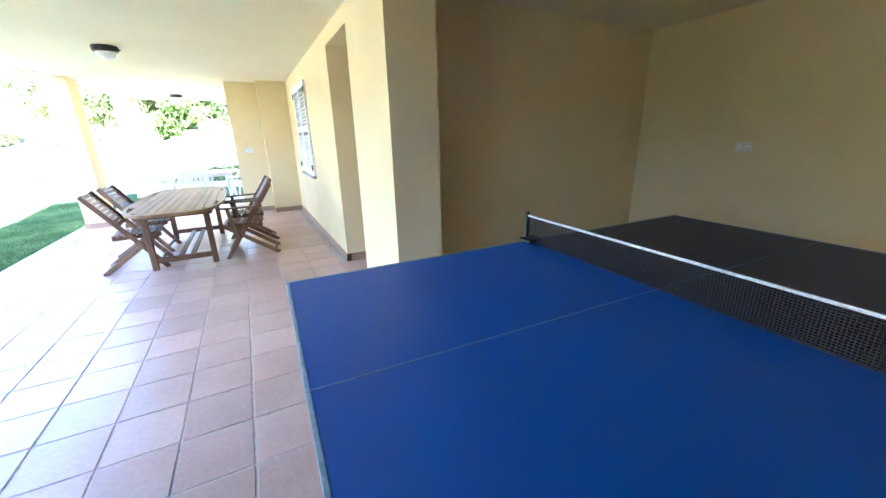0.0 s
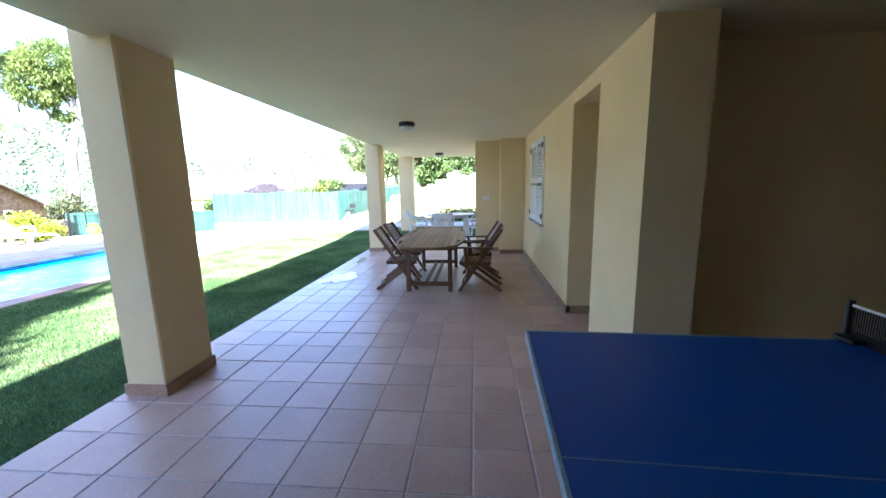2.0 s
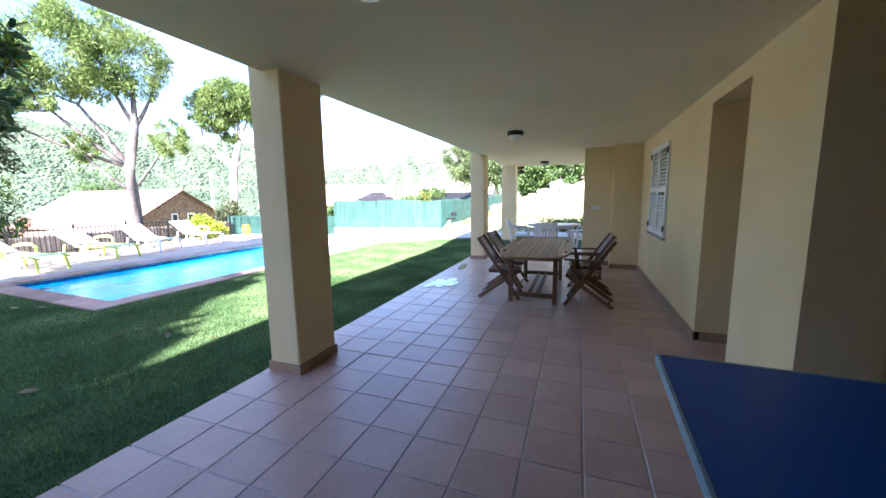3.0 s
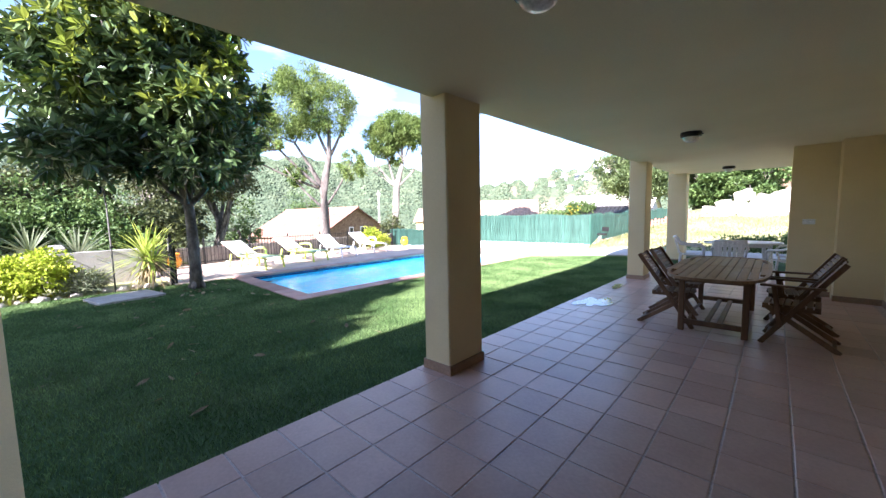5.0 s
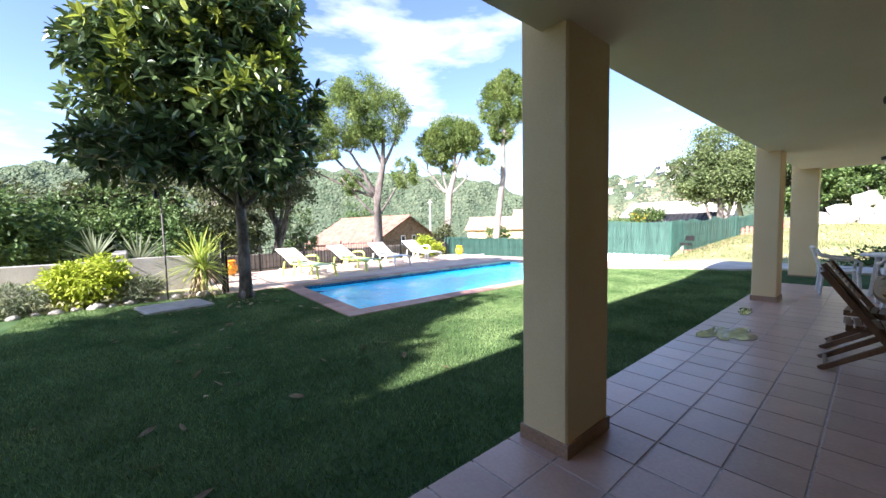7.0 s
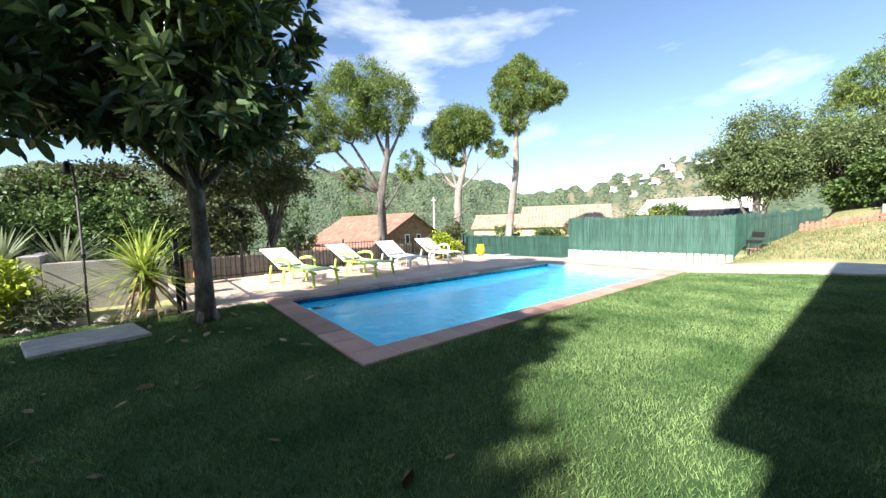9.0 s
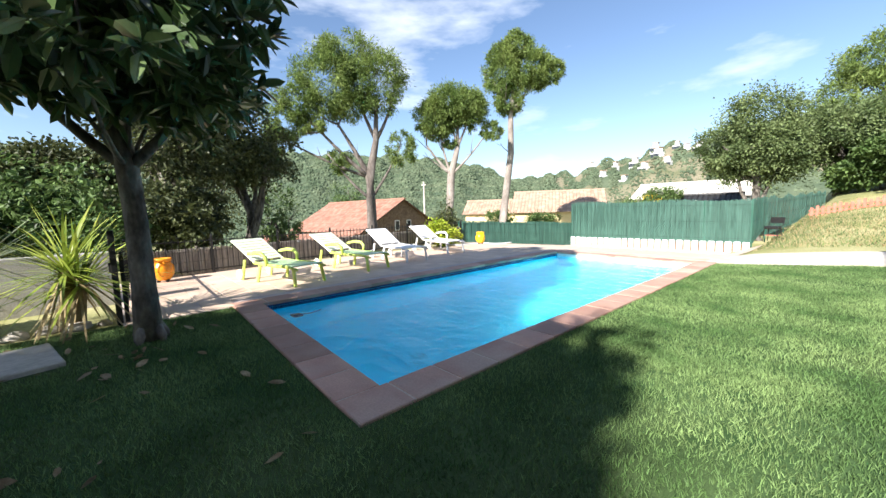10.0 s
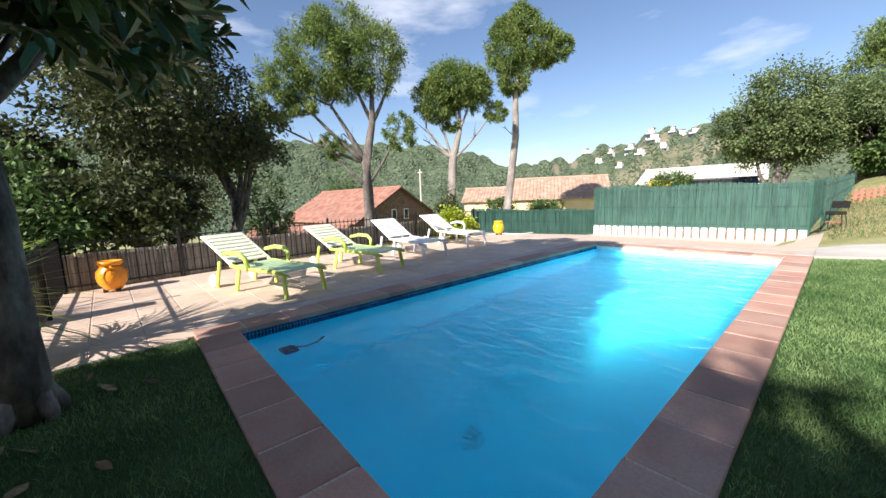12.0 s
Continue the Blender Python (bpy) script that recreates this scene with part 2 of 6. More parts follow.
M_RED = mat("faded red wooden fence", (0.44, 0.13, 0.085), (0.52, 0.20, 0.14), 4, rough=0.8, bump=0.2)
M_DARK = mat("unlit room darkness", (0.02, 0.02, 0.02), None, rough=0.9, bump=0)
M_POOLTILE = mat("blue pool lining", (0.050, 0.74, 0.95), (0.070, 0.78, 0.97), 1.5, rough=0.5, bump=0.05, bump_scale=30, fine=0.05)
M_POOLBAND = mat("dark blue mosaic", (0.010, 0.03, 0.10), (0.04, 0.08, 0.20), 5, rough=0.25, bump=0, per_island=0.5)
M_DRAIN = mat("blue grey drain plastic", (0.06, 0.30, 0.42), (0.08, 0.36, 0.48), 5, rough=0.4, bump=0)
M_DEADLEAF = mat("dead magnolia leaf", (0.28, 0.18, 0.09), (0.48, 0.36, 0.21), 12, rough=0.6, bump=0.1, per_object=0.3)


def water_material():
    m = bpy.data.materials.new("pool water")
    m.use_nodes = True
    n, l = m.node_tree.nodes, m.node_tree.links
    b = n["Principled BSDF"]
    b.inputs["Base Color"].default_value = (0.80, 0.98, 1.0, 1)
    b.inputs["Roughness"].default_value = 0.02
    b.inputs["IOR"].default_value = 1.33
    b.inputs["Transmission Weight"].default_value = 1.0
    tc = n.new("ShaderNodeTexCoord")
    mp = n.new("ShaderNodeMapping")
    mp.inputs["Scale"].default_value = (1, 1.6, 1)
    a = n.new("ShaderNodeTexNoise")
    a.inputs["Scale"].default_value = 3.2
    a.inputs["Detail"].default_value = 7
    a.inputs["Distortion"].default_value = 0.6
    bp = n.new("ShaderNodeBump")
    bp.inputs["Strength"].default_value = 0.6
    bp.inputs["Distance"].default_value = 0.045
    l.new(tc.outputs["Object"], mp.inputs["Vector"])
    l.new(mp.outputs["Vector"], a.inputs["Vector"])
    l.new(a.outputs["Fac"], bp.inputs["Height"])
    l.new(bp.outputs["Normal"], b.inputs["Normal"])
    return m


M_WATER = water_material()


# ---- mesh helpers ----
def mesh_object(name, bm, material, smooth=False):
    me = bpy.data.meshes.new(name)
    bm.to_mesh(me)
    bm.free()
    me.materials.append(material)
    if smooth:
        me.polygons.foreach_set("use_smooth", [True] * len(me.polygons))
    return new(name, me)


def part(name, bm, material, parent, label="", smooth=False):
    ob = mesh_object(name, bm, material, smooth)
    ob.parent = parent
    return tagged(ob, label=label)


def box(bm, lo, hi, bevel=0.0, m=None):
    """Adds a box between two corners, with softened edges, turned by m."""
    made = bmesh.ops.create_cube(bm, size=1)["verts"]
    lo, hi = Vector(lo), Vector(hi)
    for v in made:
        v.co = Vector(((lo[i] + hi[i]) / 2 + v.co[i] * (hi[i] - lo[i]) for i in range(3)))
    if bevel:
        edges = list({e for v in made for e in v.link_edges})
        out = bmesh.ops.bevel(bm, geom=edges, offset=bevel, segments=1, affect="EDGES")
        made = list({v for v in out["verts"]} | {v for v in made if v.is_valid})
    if m is not None:
        bmesh.ops.transform(bm, matrix=m, verts=made)
    return bm


def boxes(items, bevel=0.0):
    bm = bmesh.new()
    for lo, hi in items:
        box(bm, lo, hi, bevel)
    return bm


def bar(bm, a, b, w, d, bevel=0.0, up=(0, 0, 1)):
    """A bar of w by d from a to b; d lies towards up."""
    a, b = Vector(a), Vector(b)
    z = (b - a).normalized()
    x = Vector(up).cross(z)
    x = x.normalized() if x.length > 1e-4 else Vector((1, 0, 0))
    y = z.cross(x)
    m = Matrix((x, y, z)).transposed().to_4x4()
    m.translation = (a + b) / 2
    h = (b - a).length / 2
    return box(bm, (-w / 2, -d / 2, -h), (w / 2, d / 2, h), bevel, m)


def tube(bm, path, radii, sides=8, cap=True):
    """A round, bent and tapered stem along a list of places."""
    rings = []
    path = [Vector(p) for p in path]
    for i, p in enumerate(path):
        t = (path[min(i + 1, len(path) - 1)] - path[max(i - 1, 0)]).normalized()
        x = t.orthogonal().normalized() if abs(t.z) > 0.999 else Vector((0, 0, 1)).cross(t).normalized()
        y = t.cross(x)
        r = radii[i] if isinstance(radii, (list, tuple)) else radii
        rings.append([bm.verts.new(p + r * (math.cos(k * math.tau / sides) * x + math.sin(k * math.tau / sides) * y)) for k in range(sides)])
    for u, v in zip(rings, rings[1:]):
        for k in range(sides):
            bm.faces.new((u[k], u[(k + 1) % sides], v[(k + 1) % sides], v[k]))
    if cap:
        bm.faces.new(list(reversed(rings[0])))
        bm.faces.new(rings[-1])
    return bm


def lathe(bm, profile, sides=24, centre=(0, 0, 0)):
    rings = []
    for r, z in profile:
        rings.append([bm.verts.new((centre[0] + r * math.cos(k * math.tau / sides), centre[1] + r * math.sin(k * math.tau / sides), centre[2] + z)) for k in range(sides)])
    for u, v in zip(rings, rings[1:]):
        for k in range(sides):
            bm.faces.new((u[k], u[(k + 1) % sides], v[(k + 1) % sides], v[k]))
    bm.faces.new(list(reversed(rings[0])))
    bm.faces.new(rings[-1])
    return bm


def thing(name, x=0, y=0, z=0, rz=0, label="", category="", group="", kind=""):
    ob = new(name)
    ob.empty_display_size = 0.1
    ob.matrix_basis = pose(x, y, z, 0, 0, rz)
    return tagged(ob, label, category, group, kind)


def structure(name, bm, material, label="", category="structure"):
    return tagged(mesh_object(name, bm, material), label, category, kind="structure")


def raw_mesh(name, verts, faces, material, smooth=False):
    """Many small faces at once, from arrays."""
    me = bpy.data.meshes.new(name)
    me.from_pydata(verts if isinstance(verts, list) else verts.tolist(), [], faces if isinstance(faces, list) else faces.tolist())
    me.materials.append(material)
    if smooth:
        me.polygons.foreach_set("use_smooth", [True] * len(me.polygons))
    return new(name, me)


def leaves(name, centres, outward, material, length, width, rng, fold=0.15, spread=0.9):
    """Many folded leaves: each one six corners round a midrib, at the given places, pointing roughly outward."""
    n = len(centres)
    d = outward + rng.normal(0, spread, (n, 3))
    d /= np.linalg.norm(d, axis=1, keepdims=True) + 1e-9
    s = np.cross(d, rng.normal(0, 1, (n, 3)) * 0.6 + np.array((0, 0, 1.0)))
    s /= np.linalg.norm(s, axis=1, keepdims=True) + 1e-9
    u = np.cross(s, d)
    size = rng.uniform(0.7, 1.25, (n, 1))
    L, W = length * size, width * size
    drop = np.array((0, 0, -1.0)) * 0.12 * L
    v = np.stack([centres, centres + d * L * 0.35 + s * W / 2 + u * W * fold, centres + d * L * 0.75 + s * W * 0.4 + u * W * fold + drop * 0.6, centres + d * L + drop,
                  centres + d * L * 0.75 - s * W * 0.4 + u * W * fold + drop * 0.6, centres + d * L * 0.35 - s * W / 2 + u * W * fold], 1).reshape(-1, 3)
    base = np.arange(n)[:, None] * 6
    faces = np.concatenate([base + np.array([[0, 1, 2, 3]]), base + np.array([[0, 3, 4, 5]])], 0)
    return raw_mesh(name, v, faces, material)

# ---- large structure ----
Z0 = -0.03
CEIL = 2.42


def ground_height(x, y):
    """Flat garden that falls away beyond the pool fence and rises up the meadow."""
    d = np.clip((-14.8 - x) / 16.0, 0, 1)
    h = Z0 - 0.02 - 4.4 * d * d * (3 - 2 * d)
    right = np.clip((x + 6.6) / 0.9, 0, 1)
    rise = 0.15 * np.clip((y - 10.5) / 2.5, 0, 1) * np.clip((x + 6.0) / 2.0, 0, 1) + 0.15 * np.clip((y - 15.5) / 3.0, 0, 1) + 0.75 * np.clip((y - 18.0) / 16.0, 0, 1) + 0.42 * np.clip((x + 5.6) / 3.0, 0, 1) * np.clip((y - 17.0) / 8.0, 0, 1) + 2.2 * np.clip((y - 33.0) / 18.0, 0, 1)
    drop = 0.43 * np.clip((y - 12.3) / 4.9, 0, 1) + 1.0 * np.clip((y - 18.6) / 10.0, 0, 1)
    return h + rise * right - drop * (1 - right)


POOL_X0, POOL_X1, POOL_Y0, POOL_Y1 = -9.77, -6.42, 3.78, 11.62
SKEW = 0.042


def skewed(ob):
    """The pool stands slightly out of square: slides each corner along y by its distance from the lawn side."""
    for v in ob.data.vertices:
        v.co.y += SKEW * (POOL_X1 - v.co.x)
    return ob


def build_ground():
    xs = sorted(set([-2600, -1200, -500, -200, -110] + list(np.arange(-70, 40, 1.0)) + [POOL_X0 - 0.25, POOL_X1 + 0.2, -2.27] + [60, 110, 200, 500, 1200, 2600]))
    ys = sorted(set([-2600, -1200, -500, -200, -110] + list(np.arange(-40, 80, 1.0)) + [POOL_Y0 - 0.2, POOL_Y1 + 0.2] + [110, 200, 500, 1200, 2600]))
    X, Y = np.meshgrid(xs, ys, indexing="ij")
    H = ground_height(X, Y)
    verts = np.stack([X, Y, H], -1).reshape(-1, 3)
    ny = len(ys)
    faces = []
    for i in range(len(xs) - 1):
        for j in range(ny - 1):
            cx, cy = (xs[i] + xs[i + 1]) / 2, (ys[j] + ys[j + 1]) / 2
            if POOL_X0 - 0.25 < cx < POOL_X1 + 0.2 and POOL_Y0 - 0.2 < cy < POOL_Y1 + 0.2:
                continue
            faces.append((i * ny + j, (i + 1) * ny + j, (i + 1) * ny + j + 1, i * ny + j + 1))
    ob = raw_mesh("ground", verts, faces, M_SOIL, smooth=True)
    ob.data.materials.append(M_MEADOW)
    for p in ob.data.polygons:
        c = p.center
        if c.y > 14.0 or c.x < -10.2 or c.y < -8 or c.x > 2:
            p.material_index = 1
    tagged(ob, "short green garden lawn running into dry meadow ground", "ground", kind="structure")


build_ground()

# terrace slab, skirtings and edge
structure("floor", boxes([((-2.30, -4.0, -0.30), (4.7, 12.95, -0.004))]), M_GROUT, "grouted bed of the covered terrace floor", "floor")


def pier(name, x0, x1, y0, y1, label, splay=0.0):
    """A square pillar with its tiled skirting; splay sets back the inner end of its +y face."""
    shaft = structure(name, boxes([((x0, y0, -0.012), (x1, y1, CEIL + 0.30))], 0.012), M_WALL, label, "pillar")
    b = 0.012
    foot = structure("baseboard", boxes([((x0 - b, y0 - b, -0.011), (x1 + b, y1 + b, 0.085))], 0.003), M_SKIRT, "brown tiled skirting round a pillar foot", "skirting")
    for ob in (shaft, foot):
        for v in ob.data.vertices:
            if v.co.y > (y0 + y1) / 2:
                v.co.y -= splay * (v.co.x - x0) / (x1 - x0)


pier("pillar_1", -2.27, -1.96, -0.17, 0.31, "cream rendered square terrace pillar", 0.10)
pier("pillar_2", -2.27, -1.96, 2.775, 3.255, "cream rendered square terrace pillar beside the lawn")
pier("pillar_3", -2.20, -1.88, 8.80, 9.25, "cream rendered square terrace pillar beside the puddle")
pier("pillar_4", -2.15, -1.72, 12.25, 12.65, "cream rendered terrace pillar at the meadow end")

# house wall with the door recess and the window opening
WX, T = 1.30, 0.30
D0, D1, DH = 3.83, 4.66, 2.28
W0, W1, WZ0, WZ1 = 6.25, 7.38, 0.86, 2.17
structure("wall_east", boxes([
    ((WX, 2.92, -0.012), (WX + 0.36, D0, CEIL)),
    ((WX, D1, -0.012), (WX + T, W0, CEIL)),
    ((WX, D0, DH), (WX + T, D1, CEIL)),
    ((WX, W0, -0.012), (WX + T, W1, WZ0)),
    ((WX, W0, WZ1), (WX + T, W1, CEIL)),
    ((WX, W1, -0.012), (WX + T, 8.47, CEIL)),
]), M_WALL, "cream rendered house wall along the terrace", "wall")
structure("wall_door_recess", boxes([
    ((WX + 0.36, D0 - 0.15, -0.012), (WX + 1.1, D0, CEIL)),
    ((WX + T, D1, -0.012), (WX + 1.1, D1 + 0.15, CEIL)),
    ((WX + 1.1, D0 - 0.15, -0.012), (WX + 1.25, D1 + 0.15, CEIL)),
]), M_WALL, "cream rendered walls of the doorway recess", "wall")
structure("wall_north", boxes([
    ((0.80, 8.47, -0.012), (2.6, 8.78, CEIL)),
    ((0.27, 8.78, -0.012), (4.7, 9.10, CEIL)),
]), M_WALL, "cream rendered end wall with a stepped pier", "wall")
structure("wall_house_side", boxes([((4.4, 9.10, -0.012), (4.7, 12.9, CEIL))]), M_WALL, "cream rendered house wall", "wall")
structure("wall_recess_back", boxes([((WX + 0.36, 3.40, -0.012), (4.55, 3.60, CEIL))]), M_WALL, "cream rendered back wall behind the table tennis table", "wall")
structure("wall_recess_side", boxes([((4.55, -4.0, -0.012), (4.75, 3.60, CEIL))]), M_WALL, "cream rendered side wall with a white socket", "wall")
# unseen wall, added to block side light from the table recess
structure("wall_west", boxes([((-2.27, -4.0, -0.012), (-1.96, -0.182, CEIL))]), M_WALL, "unseen cream wall added to keep light out of the terrace", "wall")
structure("wall_south", boxes([((-2.27, -4.2, -0.012), (4.75, -4.0, CEIL))]), M_WALL, "cream rendered wall closing the terrace", "wall")
ceiling_ob = structure("ceiling", boxes([((-2.09, -4.2, CEIL), (4.75, 12.65, CEIL + 0.26))]), M_CEIL, "cream painted flat terrace ceiling", "ceiling")
for v in ceiling_ob.data.vertices:
    if v.co.x < 0:
        v.co.x = -2.165 + 0.0125 * v.co.y
structure("upper_storey", boxes([
    ((-2.265, -4.2, CEIL + 0.27), (4.75, 6.1, 4.85)),
    ((-2.265, 6.1, CEIL + 0.27), (4.75, 12.65, CEIL + 0.33)),
    ((-2.27, -6.4, -0.3), (4.75, -4.2, 4.85)),
    ((-1.85, -3.7, 4.85), (4.75, 5.8, 5.85)),
    ((-2.27, -4.2, 5.85), (4.9, 6.1, 6.1)),
]), M_WALL, "cream rendered house storey over the terrace", "wall")

sk = []
for lo, hi in (((WX - 0.012, 2.908, -0.011), (WX + 0.372, D0, 0.085)), ((WX - 0.012, D1, -0.011), (WX + 0.05, 8.47, 0.085)), ((0.79, 8.458, -0.011), (WX - 0.012, 8.5, 0.085)),
               ((0.26, 8.768, -0.011), (0.79, 8.8, 0.085)), ((WX + 0.372, 3.388, -0.011), (4.55, 3.41, 0.085)), ((4.538, -4.0, -0.011), (4.56, 3.388, 0.085)), ((WX + 0.05, D1 - 0.012, -0.011), (WX + 1.1, D1 + 0.01, 0.085))):
    sk.append((lo, hi))
structure("baseboard", boxes(sk, 0.003), M_SKIRT, "brown tiled skirting along the house walls", "skirting")


# pool: basin, mosaic band, water, coping
def build_pool():
    x0, x1, y0, y1, d = POOL_X0, POOL_X1, POOL_Y0, POOL_Y1, -1.55
    skewed(structure("pool_basin", boxes([
        ((x0 - 0.2, y0 - 0.18, d - 0.2), (x1 + 0.18, y1 + 0.18, d)),
        ((x0 - 0.2, y0 - 0.18, d), (x0, y1 + 0.18, Z0 - 0.035)), ((x1, y0 - 0.18, d), (x1 + 0.18, y1 + 0.18, Z0 - 0.035)),
        ((x0, y0 - 0.18, d), (x1, y0, Z0 - 0.035)), ((x0, y1, d), (x1, y1 + 0.18, Z0 - 0.035))]), M_POOLTILE, "turquoise blue lined swimming pool basin", "pool"))
    wbm = bmesh.new()
    bmesh.ops.create_grid(wbm, x_segments=2, y_segments=2, size=0.5)
    for v in wbm.verts:
        v.co = Vector(((x0 + x1) / 2 + v.co.x * (x1 - x0 - 0.004), (y0 + y1) / 2 + v.co.y * (y1 - y0 - 0.004), Z0 - 0.105))
    w = structure("water", wbm, M_WATER, "clear blue rippled swimming pool water", "water")
    skewed(w)
    w.visible_shadow = False
    skewed(structure("pool_tile_band", boxes([((x0 + 0.01, y1 - 0.008, Z0 - 0.24), (x1 - 0.01, y1 - 0.001, Z0 - 0.045))], 0.002), M_WHITEWALL, "pale tile band along the far pool wall", "tile band"))
    band = bmesh.new()
    s = 0.034
    for k in range(4):
        z = Z0 - 0.045 - k * s
        for i in range(int((y1 - y0) / s)):
            box(band, (x0, y0 + i * s + 0.002, z - s + 0.004), (x0 + 0.006, y0 + (i + 1) * s - 0.002, z))
    skewed(structure("pool_mosaic", band, M_POOLBAND, "dark blue mosaic band along the pool wall", "mosaic"))


build_pool()

# ---- terrace fittings ----
def build_window():
    win = tagged(thing("window_1", WX, (W0 + W1) / 2, WZ0), "white shuttered window with a dark stone sill", "window", kind="structure")
    h, half = WZ1 - WZ0, (W1 - W0) / 2
    part("window_sill", boxes([((-0.05, -half - 0.04, -0.035), (0.25, half + 0.04, -0.002))], 0.004), M_GREYWALL, win, "dark grey stone sill")
    # near-black sheet stands in for the shade of the room behind
    part("shade_panel", boxes([((0.16, -half, 0), (0.18, half, h))]), M_DARK, win)
    part("frame", boxes([((0.02, -half, 0), (0.1, -half + 0.05, h)), ((0.02, half - 0.05, 0), (0.1, half, h)), ((0.02, -half + 0.05, h - 0.05), (0.1, half - 0.05, h)), ((0.02, -half + 0.05, 0), (0.1, half - 0.05, 0.04))], 0.004), M_SHUTTER, win)
    for s in (-1, 1):
        y0, y1 = (0.004, half + 0.01) if s > 0 else (-half - 0.01, -0.004)
        leaf = part("shutter", boxes([((-0.03, y0, 0.0), (0.006, y0 + 0.07, h)), ((-0.03, y1 - 0.07, 0.0), (0.006, y1, h)), ((-0.03, y0 + 0.07, h - 0.08), (0.006, y1 - 0.07, h)), ((-0.03, y0 + 0.07, 0), (0.006, y1 - 0.07, 0.09)), ((-0.03, y0 + 0.07, h * 0.48), (0.006, y1 - 0.07, h * 0.54))], 0.003), M_SHUTTER, win)
        for k in range(22):
            z = 0.11 + k * (h - 0.2) / 22
            if abs(z - h * 0.50) < 0.05:
                continue
            bm = bmesh.new()
            bar(bm, (-0.014, y0 + 0.07, z), (-0.014, y1 - 0.07, z), 0.008, 0.045, 0, up=(0.6, 0, 0.8))
            part("slat", bm, M_SHUTTER, leaf)
        for z in (0.12, h - 0.12):
            yy = y1 if s > 0 else y0
            part("hinge", boxes([((-0.045, yy - 0.02, z - 0.04), (-0.028, yy + 0.03, z + 0.04))], 0.003), M_BLACK, leaf, "black iron hinge")


build_window()


def build_lamp(x, y):
    lamp = thing("ceiling_light", x, y, CEIL, label="round ceiling lamp with a black rim and frosted white glass", category="lamp", group="terrace ceiling lamps")
    part("rim", lathe(bmesh.new(), [(0.05, 0), (0.115, 0), (0.12, -0.02), (0.115, -0.055), (0.095, -0.06), (0.04, -0.06)], 28), M_BLACK, lamp, "black metal rim", smooth=False)
    part("shade", lathe(bmesh.new(), [(0.092, -0.056), (0.09, -0.075), (0.075, -0.105), (0.045, -0.125), (0.012, -0.132)], 28), M_GLASSLAMP, lamp, "frosted white glass bowl", smooth=True)
    for k in range(3):
        a = k * math.tau / 3
        bm = bmesh.new()
        tube(bm, [(0.115 * math.cos(a), 0.115 * math.sin(a), -0.035), (0.135 * math.cos(a), 0.135 * math.sin(a), -0.035)], 0.008, 6)
        part("screw", bm, M_BLACK, lamp)


for lamp_x, lamp_y in ((-0.70, 1.97), (-0.76, 6.2), (-0.76, 11.3)):
    build_lamp(lamp_x, lamp_y)


def build_socket(m):
    so = thing("power_socket", label="white double power socket on the cream wall", category="socket", group="wall sockets")
    so.matrix_basis = m
    part("plate", boxes([((-0.075, -0.006, -0.042), (0.075, 0.0, 0.042))], 0.003), M_WHITEPL, so)
    for x in (-0.037, 0.037):
        bm = bmesh.new()
        lathe(bm, [(0.026, 0), (0.026, 0.004), (0.022, 0.004), (0.018, 0.001)], 16)
        bmesh.ops.transform(bm, matrix=pose(x, -0.006, 0, 90), verts=bm.verts)
        part("outlet", bm, M_SHUTTER, so)


build_socket(pose(4.55, 2.33, 1.22, 0, 0, 90) @ pose(0, 0, 0, 0, 0, 180))
build_socket(pose(0.50, 8.78, 1.20))


